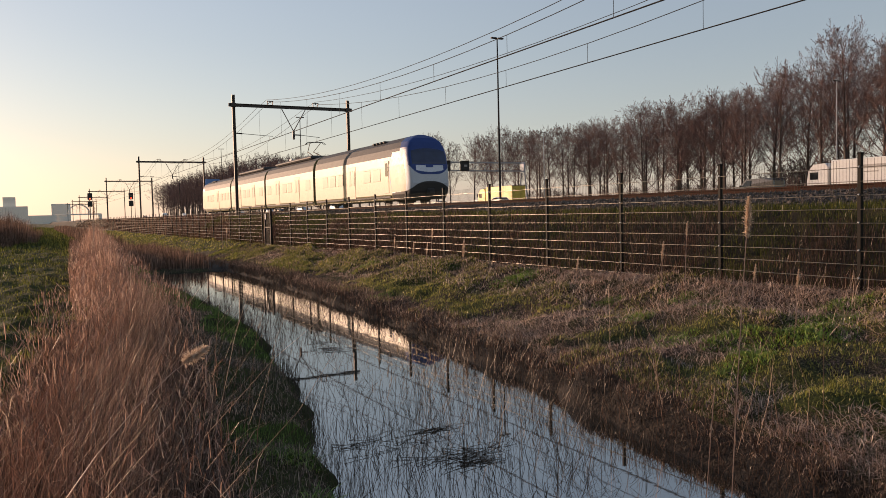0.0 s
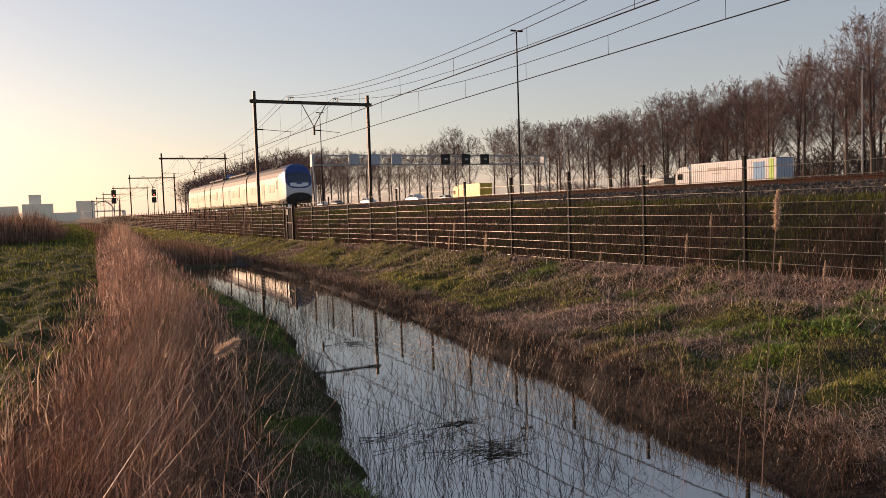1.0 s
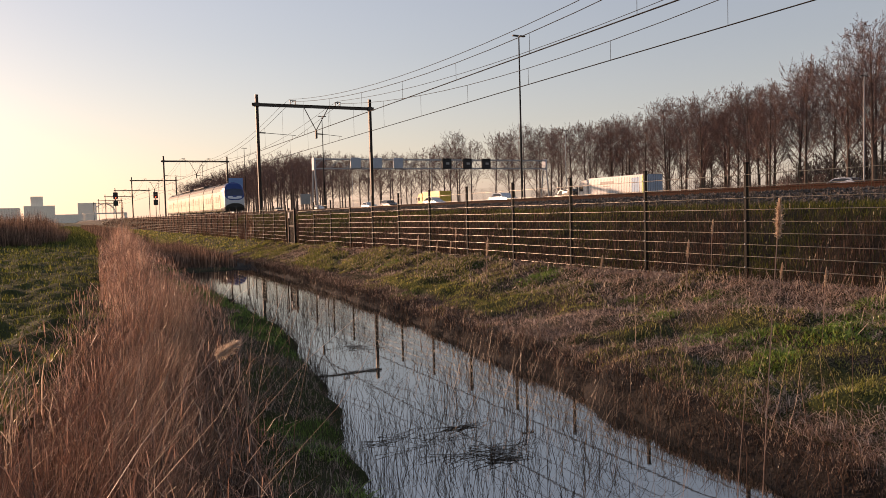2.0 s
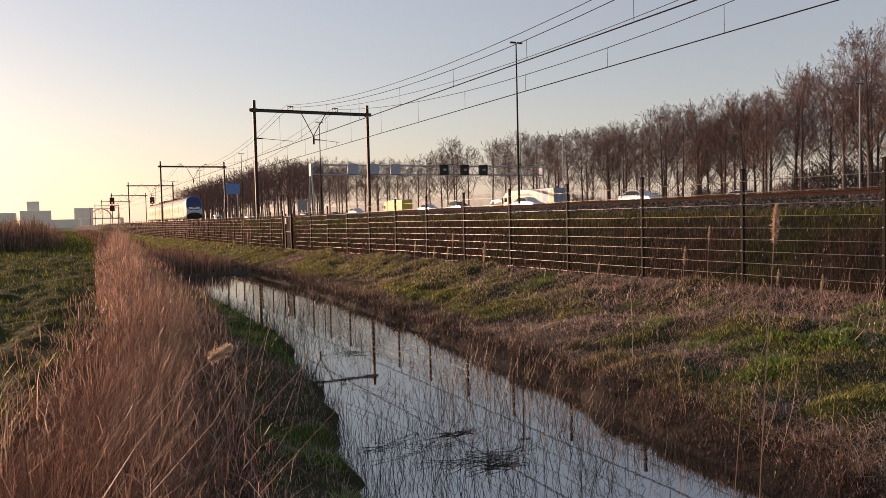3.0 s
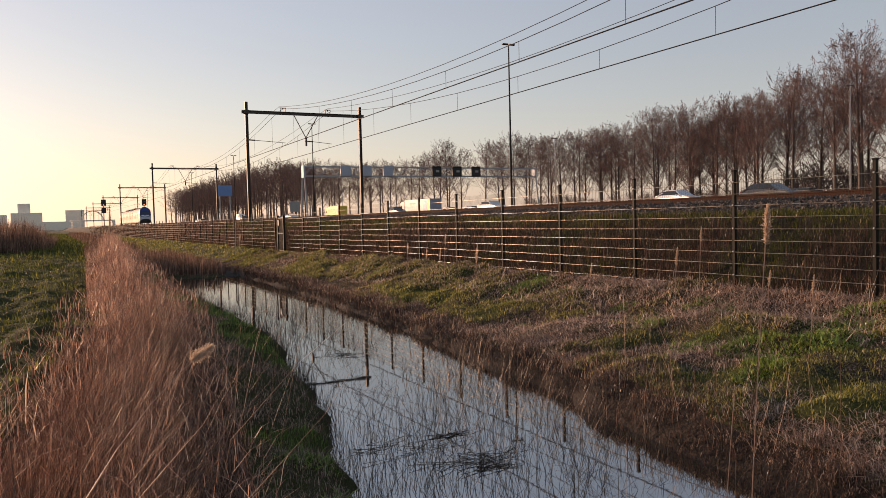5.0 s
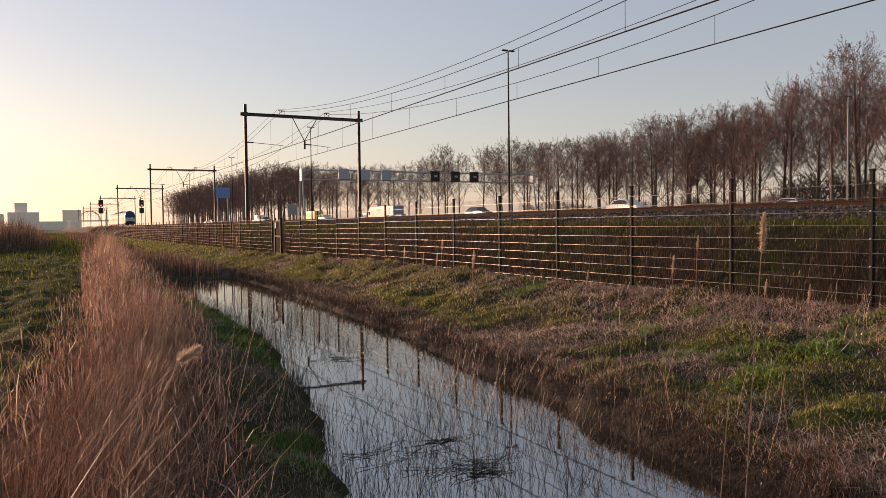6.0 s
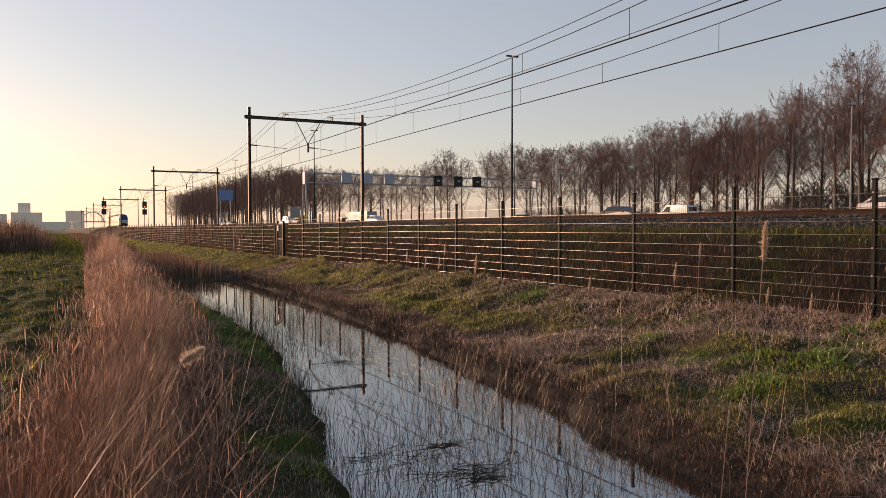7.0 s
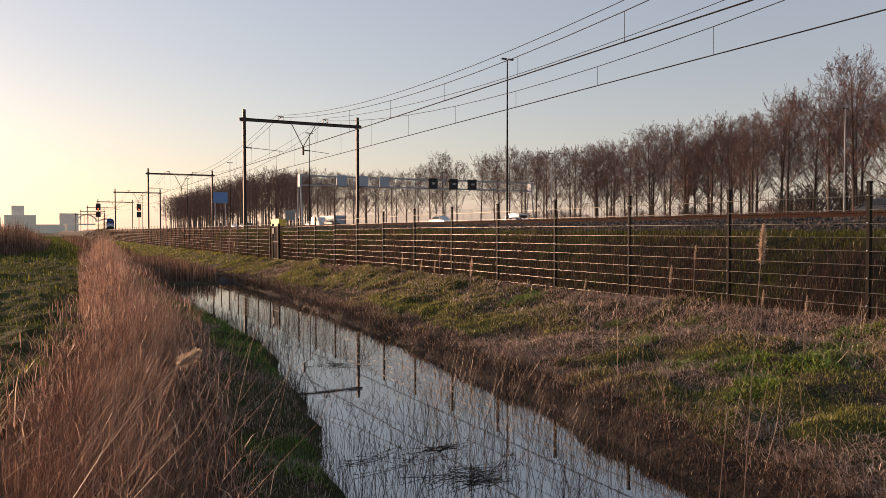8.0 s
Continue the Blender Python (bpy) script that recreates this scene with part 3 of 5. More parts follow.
def bogie_geo():
    g = Geo()
    for sx in (-0.95, 0.95):
        g.box((sx, 0, 0.52), (0.16, 2.9, 0.28), 0.04)
        for y in (-0.95, 0.95):
            g.box((sx, y, 0.46), (0.26, 0.4, 0.36), 0.05)
    for y in (-0.95, 0.95):
        for sx in (-0.75, 0.75):
            g.tube((sx - 0.06, y, 0.45), (sx + 0.06, y, 0.45), 0.42, 0.42, 20)
        g.tube((-0.8, y, 0.45), (0.8, y, 0.45), 0.08)
    return g


def build_train():
    train = thing("train", "white and blue electric commuter train with a rounded dark end", "train", pose(TRACKS[1], 39, RAIL_Z))
    cuts = (0.0, 17.0, 31.4, 45.8, 62.8)
    bogie = bogie_geo().mesh("bogie", [BLACK])
    win = Geo().box((0, 0, 0), (0.03, 1.15, 0.78), 0.012).mesh("side_window", [SIDE_GLASS])
    door = Geo()
    door.box((0, 0, 0), (0.03, 1.3, 2.15), 0.012)
    door_m = door.mesh("door", [DOOR_CREAM])
    dwin = Geo().box((0, 0, 0), (0.03, 0.4, 1.0), 0.012).mesh("door_window", [SIDE_GLASS])
    lower = Geo().box((0, 0, 0), (0.02, 0.9, 0.16), 0.008).mesh("side_vent", [BLACK])
    for k in range(4):
        a, b = cuts[k], cuts[k + 1]
        y0 = a + (2.4 if k == 0 else 0.28)
        y1 = b - (2.4 if k == 3 else 0.28)
        car = part("carriage_body", body_shell(y0, y1), [SUNLIT_WHITE, ROOF], train, "white body shell with a grey roof")
        if k < 3:
            g = Geo()
            g.loft([[(p * 0.9, y, 0.2 + q * 0.92) for p, q in SECTION] for y in (b - 0.3, b - 0.15, b, b + 0.15, b + 0.3)], cap=False)
            part("gangway", g, BLACK, train, "black rubber gangway between carriages")
        for sx in (-1, 1):
            ys = np.arange(y0 + (2.3 if k == 0 else 1.3), y1 - 0.8, 1.62)
            doors = [y0 + (y1 - y0) * q for q in ((0.46,) if k in (0, 3) else (0.3, 0.72))]
            for y in ys:
                if any(abs(y - d) < 1.35 for d in doors):
                    continue
                part("side_window", win, PANE, car, at=pose(sx * (HALF + 0.002), y, 2.02, 0, 0, 0))
            for d in doors:
                dd = part("door", door_m, SUNLIT_WHITE, car, at=pose(sx * (HALF + 0.006), d, 1.72))
            part("cab_door", Geo().box((sx * (HALF + 0.004), y0 + 0.75, 1.85), (0.03, 0.62, 2.0), 0.01), SUNLIT_WHITE, car) if k in (0,) else None
            part("cab_door_window", Geo().box((sx * (HALF + 0.02), y0 + 0.75, 2.3), (0.02, 0.36, 0.8), 0.01), PANE, car) if k in (0,) else None
            for d in doors:
                for e in (-0.33, 0.33):
                    part("door_window", dwin, PANE, car, at=pose(sx * (HALF + 0.02), d + e, 2.05))
            part("skirt_stripe", Geo().box((sx * 1.40, (y0 + y1) / 2, 0.62), (0.06, y1 - y0 - 0.4, 0.12), 0.01), BLACK, car)
        ends = [b] if k < 3 else []
        for y in ([a + 3.4] if k == 0 else []) + ends + ([b - 3.4] if k == 3 else []):
            part("bogie", bogie, BLACK, train, at=pose(0, y, 0))
        if k in (1, 2):
            g = Geo()
            g.box((0, (a + b) / 2, 4.30), (1.9, (b - a) * 0.72, 0.28), 0.1)
            part("roof_equipment", g, ROOF, car)
        else:
            for q in range(4):
                part("roof_vent", Geo().box((-0.75, a + 4.6 + 0.55 * q if k == 0 else b - 5 - 0.55 * q, 4.13), (0.4, 0.3, 0.14), 0.04), BLACK, car)
    for y, s in ((0.0, 1), (cuts[-1], -1)):
        nose = part("driving_end", nose_mesh(s), [SHADED_NOSE_WHITE, BLUE, BLACK, SCREEN, PALE, SUNLIT_WHITE, ROOF], train, "blue and white rounded driving end with black windscreen", True, pose(0, y, 0))
        for sx in (-0.62, 0.62):
            g = Geo()
            g.tube((sx, s * 0.3, 2.05), (sx, s * 0.09, 2.03), 0.11, 0.10, 14)
            part("headlight", g, LAMP_GLASS, nose, "round clear headlight")
        g = Geo().box((0, s * 0.22, 0.85), (0.5, 0.5, 0.4), 0.06)
        g.tube((0, s * 0.3, 0.85), (0, -s * 0.12, 0.85), 0.16, 0.14, 10)
        part("coupler", g, BLACK, nose)
        g = Geo()
        g.box((0, s * 0.80, 3.50), (0.9, 0.10, 0.14), 0.01)
        part("destination_display", g, PANE, nose)
    for sx in (-1, 1):
        g = Geo()
        ring = [(sx * (HALF + 0.003), y, z) for y, z in ((2.42, 0.9), (2.75, 1.7), (2.85, 2.5), (2.6, 3.0), (2.72, 2.5), (2.62, 1.7))]
        g.add(ring, [(0, 1, 5), (1, 2, 4, 5), (2, 3, 4)])
        part("end_flash", g, BLUE, train, "dark blue flash at the end of the side")
    panto = part("pantograph", Geo().box((0, 20.5, 4.46), (1.2, 1.1, 0.1), 0.02), STEEL, train)
    up = CONTACT_Z - RAIL_Z
    for sx in (-0.35, 0.35):
        g = Geo()
        g.tube((sx, 20.2, 4.5), (sx * 0.7, 21.9, 4.95), 0.035)
        g.tube((sx * 0.7, 21.9, 4.95), (sx * 1.3, 20.6, up - 0.08), 0.028)
        part("pantograph_arm", g, STEEL, panto)
    g = Geo()
    for y in (20.45, 20.75):
        g.path([(-0.85, y, up - 0.22), (-0.6, y, up - 0.04), (0.6, y, up - 0.04), (0.85, y, up - 0.22)], 0.022)
    part("pantograph_head", g, STEEL, panto)
    return train


# ---- road vehicles ----
TYRE = surf("tyre", (0.014, 0.014, 0.014), (0.03, 0.03, 0.03), 6, 60, 0.85)
SILVER = surf("silver_paint", (0.45, 0.46, 0.48), (0.55, 0.56, 0.57), 1, 40, 0.28, 0.6, 0.02, coat=0.5)
DARKCAR = surf("dark_paint", (0.02, 0.022, 0.027), (0.035, 0.037, 0.042), 1, 40, 0.25, 0.3, 0.02, coat=0.5)
WHITECAR = surf("white_paint", (0.55, 0.55, 0.54), (0.63, 0.63, 0.62), 1, 40, 0.3, 0, 0.02, coat=0.5)
REDGLASS = surf("tail_glass", (0.3, 0.01, 0.01), (0.45, 0.02, 0.02), 8, 60, 0.2, 0, 0)
TEAL = surf("teal_print", (0.05, 0.22, 0.42), (0.08, 0.30, 0.52), 1.5, 40, 0.4, 0, 0)
GREENP = surf("green_print", (0.30, 0.52, 0.06), (0.38, 0.60, 0.10), 1.5, 40, 0.4, 0, 0)
GREYP = surf("grey_print", (0.25, 0.24, 0.23), (0.33, 0.32, 0.3), 1.5, 40, 0.5, 0, 0)
BLUEGREY = surf("blue_rear", (0.22, 0.31, 0.42), (0.28, 0.37, 0.48), 1.0, 30, 0.4, 0, 0.02)


def wheel(parent, x, y, r, w=0.24):
    wh = part("wheel", Geo().tube((x - w / 2, y, r), (x + w / 2, y, r), r, r, 20), TYRE, parent)
    for s in (-1, 1):
        part("rim", Geo().tube((x + s * (w / 2 - 0.02), y, r), (x + s * (w / 2 + 0.012), y, r), r * 0.6, r * 0.52, 14), SILVER, wh)


def truck(paint, rear, label, prints, box_len=12.0, top=3.5):
    """An articulated lorry that drives towards +y; its origin is under the rear of the trailer."""
    t = thing("truck", label, "truck")
    k = top / 4
    prints = [(y0, y1, z0 * k, z1 * k, m) for y0, y1, z0, z1, m in prints]
    tr = part("trailer", Geo().box((0, box_len / 2, (1.15 + top) / 2), (2.55, box_len, top - 1.15), 0.05), paint, t)
    part("rear_door", Geo().box((0, -0.02, (1.2 + top) / 2), (2.4, 0.05, top - 1.35), 0.01), rear, tr)
    part("rear_header", Geo().box((0, 0.02, top - 0.06), (2.58, 0.1, 0.1), 0.02), BLACK, tr)
    part("rear_bumper", Geo().box((0, 0.02, 1.15), (2.58, 0.1, 0.14), 0.02), BLACK, tr)
    g = Geo()
    for sx in (-0.5, 0.5):
        g.box((sx, box_len / 2, 1.0), (0.14, box_len - 0.6, 0.28))
    for sx in (-1.22, 1.22):
        g.box((sx, box_len * 0.45, 0.75), (0.04, 5.0, 0.55), 0.01)
    part("chassis", g, BLACK, tr)
    for sx in (-1, 1):
        for y0, y1, z0, z1, m in prints:
            part("side_print", Geo().box((sx * 1.279, (y0 + y1) / 2, (z0 + z1) / 2), (0.012, y1 - y0, z1 - z0), 0.004), m, tr)
        part("tail_light", Geo().box((sx * 1.0, -0.06, 1.0), (0.4, 0.05, 0.14), 0.01), REDGLASS, tr)
    c0 = box_len + 0.35
    cab = Geo()
    prof = [(0.0, 0.9), (0.0, 3.3), (0.35, 3.75), (1.5, 3.65), (2.05, 3.0), (2.2, 1.9), (2.2, 0.55), (1.2, 0.5)]
    cab.loft([[(x, c0 + y, z * k) for y, z in prof] for x in (-1.22, 1.22)])
    cb = part("cab", cab, paint, t)
    part("windscreen", Geo().box((0, c0 + 2.12, 2.45 * k), (2.2, 0.06, 0.95), 0.02), PANE, cb)
    for sx in (-1, 1):
        part("side_window", Geo().box((sx * 1.225, c0 + 1.45, 2.4 * k), (0.03, 0.85, 0.7), 0.01), PANE, cb)
        part("mirror", Geo().box((sx * 1.45, c0 + 2.1, 2.5 * k), (0.2, 0.1, 0.55), 0.03), BLACK, cb)
        for y in (c0 + 1.3, c0 - 2.0, box_len * 0.17, box_len * 0.17 + 1.3, box_len * 0.17 + 2.6):
            wheel(t, sx * 1.08, y, 0.5, 0.3)
    return t


def car(paint, label, kind="car"):
    """A car (or van) that drives towards +y; its origin is on the road under its middle."""
    c = thing(kind, label, kind)
    if kind == "car":
        side = [(-2.15, 0.35), (-2.2, 0.7), (-2.1, 0.98), (-1.75, 1.05), (-1.3, 1.42), (-0.5, 1.5), (0.35, 1.44), (1.05, 0.98), (1.9, 0.86), (2.15, 0.65), (2.15, 0.35)]
        wide = [0.82, 0.88, 0.86, 0.84, 0.66, 0.62, 0.64, 0.82, 0.82, 0.84, 0.82]
        r, wb = 0.32, 1.32
        glass = [(-1.65, 1.06), (-1.28, 1.36), (-0.5, 1.43), (0.3, 1.38), (0.85, 1.05)]
    else:
        side = [(-2.6, 0.4), (-2.65, 1.0), (-2.6, 1.9), (-2.5, 2.15), (-1.0, 2.2), (0.9, 2.15), (1.6, 1.45), (2.4, 1.2), (2.6, 0.9), (2.6, 0.45)]
        wide = [0.95, 0.98, 0.94, 0.86, 0.84, 0.84, 0.9, 0.92, 0.94, 0.92]
        r, wb = 0.36, 1.65
        glass = [(0.2, 1.35), (0.2, 2.0), (0.75, 1.98), (1.3, 1.42)]
    g = Geo()
    rings = []
    for s in (-1, -0.94, 0.94, 1):
        rings.append([(s * w * (1.0 if abs(s) < 1 else 0.97), y, z) for (y, z), w in zip(side, wide)])
    g.loft(rings)
    body = part("body", g, paint, c)
    for s in (-1, 1):
        g = Geo()
        ws = [float(np.interp(z, [0.9, 1.5] if kind == "car" else [1.2, 2.2], [0.83, 0.62] if kind == "car" else [0.95, 0.85])) + 0.012 for _, z in glass]
        g.add([(s * w, y, z) for (y, z), w in zip(glass, ws)], [tuple(range(len(glass)))])
        part("side_glass", g, PANE, body)
        part("tail_light", Geo().box((s * 0.7, side[1][0] - 0.005, 0.85), (0.25, 0.06, 0.15), 0.02), REDGLASS, body)
        part("mirror", Geo().box((s * 0.98, side[6][0] * 0.6 + 0.5, 1.0 if kind == "car" else 1.45), (0.18, 0.12, 0.13), 0.03), paint, body)
        for y in (-wb, wb):
            wheel(c, s * 0.76, y, r, 0.2)
    if kind == "car":
        g = Geo()
        g.add([(-0.62, -1.78, 1.075), (0.62, -1.78, 1.075), (0.56, -1.34, 1.41), (-0.56, -1.34, 1.41)], [(0, 1, 2, 3)])
        part("rear_window", g, PANE, body)
    else:
        g = Geo()
        g.box((0, -2.62, 1.65), (1.3, 0.04, 0.5), 0.01)
        part("rear_window", g, PANE, body)
    return c


# ---- road furniture ----
def build_gantry():
    y, x0, x1, top = 115.6, 34.9, 79.0, 11.7
    g0 = thing("road_gantry", "grey steel motorway gantry with matrix signs", "sign gantry")
    bm_ = Geo()
    for dz in (0, -1.5):
        for dy in (-0.5, 0.5):
            bm_.box(((x0 + x1) / 2, y + dy, top + dz - 0.09), (x1 - x0, 0.17, 0.17))
    n = 32
    for k in range(n):
        a, b = x0 + (x1 - x0) * k / n, x0 + (x1 - x0) * (k + 1) / n
        z0, z1 = (top - 0.1, top - 1.6) if k % 2 else (top - 1.6, top - 0.1)
        for dy in (-0.5, 0.5):
            bm_.tube((a, y + dy, z0), (b, y + dy, z1), 0.045, n=5)
    part("truss", bm_, ZINC, g0)
    for x in (x0, x1):
        for s in (-1, 1):
            part("leg", Geo().tube((x, y + s * 1.6, ROAD_Z - 0.4), (x, y + s * 0.35, top - 0.6), 0.17, 0.13, 8), ZINC, g0)
        part("end_post", Geo().box((x, y, top - 0.9), (0.3, 1.2, 2.0), 0.03), PAINTGREY, g0)
    for x, dark in ((41.7, False), (45.4, False), (49.2, False), (58.3, True), (62.3, True), (66.1, True)):
        s = part("matrix_sign", Geo().box((x, y - 0.75, top - 0.75), (1.75, 0.35, 1.75), 0.05), BLACK if dark else PAINTGREY, g0, "square black matrix sign" if dark else "grey back of a matrix sign")
        if dark:
            part("sign_hood", Geo().box((x, y - 0.98, top + 0.06), (1.7, 0.2, 0.05)), BLACK, s)
            part("sign_lamps", Geo().box((x + 0.1, y - 0.94, top - 0.75), (0.6, 0.02, 0.35)), GREYP, s)
    return g0


def street_lamp(x, y, top, arm):
    lamp = thing("street_lamp", "tall thin grey steel street lamp", "street lamp", pose(x, y, 0), group="street lamps")
    z0 = float(ground_z(x, y)) - 0.1
    part("pole", Geo().tube((0, 0, z0), (0, 0, top), 0.10, 0.05, 8), WIRE if arm > 0.5 else ZINC, lamp)
    g = Geo()
    for s in (-1, 1):
        g.box((s * 0.32, 0, top + 0.05), (0.55, 0.24, 0.12), 0.04)
    part("lamp_head", g, STEEL, lamp)
    return lamp


def build_guard_rails():
    for x in (55.5, 58.5, 78.0):
        r = thing("guard_rail", "galvanised steel guard rail beside the motorway", "guard rail", group="guard rails")
        prof = [(0, 0.45), (0.06, 0.5), (0.0, 0.58), (0.0, 0.62), (0.06, 0.7), (0, 0.76), (-0.01, 0.76), (-0.01, 0.45)]
        part("rail_beam", Geo().loft([[(x + p, y, ROAD_Z + q) for p, q in prof] for y in (-40, 700)]), ZINC, r)
        pm = Geo().box((0, 0, 0.36), (0.1, 0.12, 0.72)).mesh("rail_post", [ZINC])
        for y in np.arange(10, 250, 4.0):
            part("rail_post", pm, ZINC, r, at=pose(x - 0.05, y, ROAD_Z))


SIGNBLUE = surf("sign_blue", (0.08, 0.20, 0.42), (0.11, 0.24, 0.48), 1.0, 30, 0.45, 0, 0)


def build_signs():
    s = thing("road_sign", "large blue motorway direction sign on two posts", "road sign", pose(39.55, 200, 0))
    part("panel", Geo().box((0, 0, 11.5), (3.7, 0.08, 2.8), 0.03), SIGNBLUE, s)
    for dx in (-1.3, 1.3):
        part("post", Geo().tube((dx, 0.12, 2.4), (dx, 0.12, 12.8), 0.12, 0.12, 8), ZINC, s)
    s = thing("road_sign", "small grey back of a road sign", "road sign", pose(32.3, 112, 0))
    part("panel", Geo().box((0, 0, 5.2), (1.6, 0.06, 1.6), 0.03), GREYP, s)
    for dx in (-0.5, 0.5):
        part("post", Geo().tube((dx, 0.08, 2.2), (dx, 0.08, 5.9), 0.05), ZINC, s)


REDLIGHT = glow("red_signal", (1.0, 0.08, 0.03), 6.0)


def build_signals():
    for x, label in ((12.3, "railway signal showing red beside the tracks"), (23.0, "railway signal showing red across the tracks")):
        s = thing("railway_signal", label, "railway signal", pose(x, 232, 0), group="railway signals")
        part("post", Geo().tube((0, 0.3, 2.5), (0, 0.3, 10.2), 0.09, 0.09, 8), STEEL, s)
        for z, h in ((9.7, 1.9), (7.6, 1.6)):
            hd = part("signal_head", Geo().box((0, 0, z), (1.25, 0.3, h), 0.25), BLACK, s)
        part("red_lamp", Geo().tube((0, -0.16, 9.1), (0, -0.2, 9.1), 0.14, 0.14, 12), REDLIGHT, s, "lit red lamp")


# ---- trees ----
def tree_geometry(seed, height, spread, limbs, subs, twigs, clear, thick=1.0):
    """Trunk and crown of a bare poplar: upswept limbs, branches, fine twigs."""
    r = np.random.default_rng(seed)
    trunk, crown = Geo(), []
    pts, p = [], np.zeros(3)
    bend = r.normal(0, 0.012, 2)
    for k in range(9):
        z = height * 0.93 * k / 8
        pts.append(np.array([bend[0] * z + r.normal(0, 0.05) * k / 8, bend[1] * z + r.normal(0, 0.05) * k / 8, z]))
    rad = [0.24 * (1 - 0.93 * k / 8) * (1.35 if k == 0 else 1) for k in range(9)]
    for k in range(8):
        trunk.tube(pts[k], pts[k + 1], rad[k], rad[k + 1], 7, False)
    segs = []

    def along(t):
        f = t * 8
        k = min(int(f), 7)
        return pts[k] + (pts[k + 1] - pts[k]) * (f - k)

    def grow(a, d, length, r0, level):
        bends = 3 - level
        q, path = a, [a]
        d = d / np.linalg.norm(d)
        for _ in range(bends):
            d = d + np.array([0, 0, 0.19]) + r.normal(0, 0.13, 3)
            d /= np.linalg.norm(d)
            q = q + d * length / bends
            path.append(q)
        for k in range(bends):
            segs.append((path[k], path[k + 1], r0 * (1 - 0.75 * k / bends), r0 * (1 - 0.75 * (k + 1) / bends), level == 2))
        if level == 2:                     # swelling buds and catkins at the end of a twig
            segs.append((q - d * 0.05, q + d * 0.10, 0.027 * thick ** 0.5, 0.02 * thick ** 0.5, True))
            m = path[0] + (q - path[0]) * 0.55 + r.normal(0, 0.05, 3)
            segs.append((m, m + d * 0.12, 0.02 * thick ** 0.5, 0.016 * thick ** 0.5, True))
        if level < 2:
            cnt = subs if level == 0 else twigs
            for i in range(cnt):
                t = 0.22 + 0.78 * (i + r.random()) / cnt
                k = min(int(t * bends), bends - 1)
                o = path[k] + (path[k + 1] - path[k]) * (t * bends - k)
                side = r.normal(0, 1, 3)
                nd = d * 0.8 + side * 0.58
                grow(o, nd, length * (0.42 if level == 0 else 0.46) * (0.6 + 0.6 * r.random()) * (1.15 - 0.5 * t), r0 * (0.42 if level == 0 else 0.4), level + 1)

    for i in range(limbs):
        t = clear + (0.97 - clear) * ((i + r.random()) / limbs)
        az = i * 2.4 + r.normal(0, 0.3)
        up = 0.75 + 0.9 * t
        d = np.array([math.cos(az), math.sin(az), up])
        shape = math.sin(math.pi * min(1, (t - clear) / (1 - clear) * 0.75 + 0.25)) ** 0.7
        grow(along(t), d, spread * (0.35 + 0.85 * shape), 0.07 * (1.25 - t), 0)
    V, F, base = [], [], 0
    for flat in (False, True):
        sel = [s for s in segs if s[4] == flat]
        n = len(sel)
        A, B = np.array([s[0] for s in sel]), np.array([s[1] for s in sel])
        ra, rb = np.maximum([s[2] for s in sel], 0.014 * thick), np.maximum([s[3] for s in sel], 0.009 * thick)
        d = B - A
        d /= np.linalg.norm(d, axis=1)[:, None] + 1e-9
        u = np.cross(d, r.normal(0, 1, (n, 3)))
        u /= np.linalg.norm(u, axis=1)[:, None] + 1e-9
        w = np.cross(d, u)
        k = 2 if flat else 3
        vs = []
        for P, R in ((A, ra), (B, rb)):
            for q in range(k):
                c, s = math.cos(2 * math.pi * q / k), math.sin(2 * math.pi * q / k)
                vs.append(P + (u * c + w * s) * R[:, None])
        V.append(np.stack(vs, 1).reshape(-1, 3))
        f = np.array([(0, 1, 3, 2)]) if flat else np.array([(0, 1, 4, 3), (1, 2, 5, 4), (2, 0, 3, 5)])
        F.append((f[None] + (np.arange(n) * 2 * k)[:, None, None]).reshape(-1, 4) + base)
        base += 2 * k * n
    V, F = np.concatenate(V), np.concatenate(F)
    V[:, 2] *= 1.06 * height / V[:, 2].max()
    return trunk, V, F


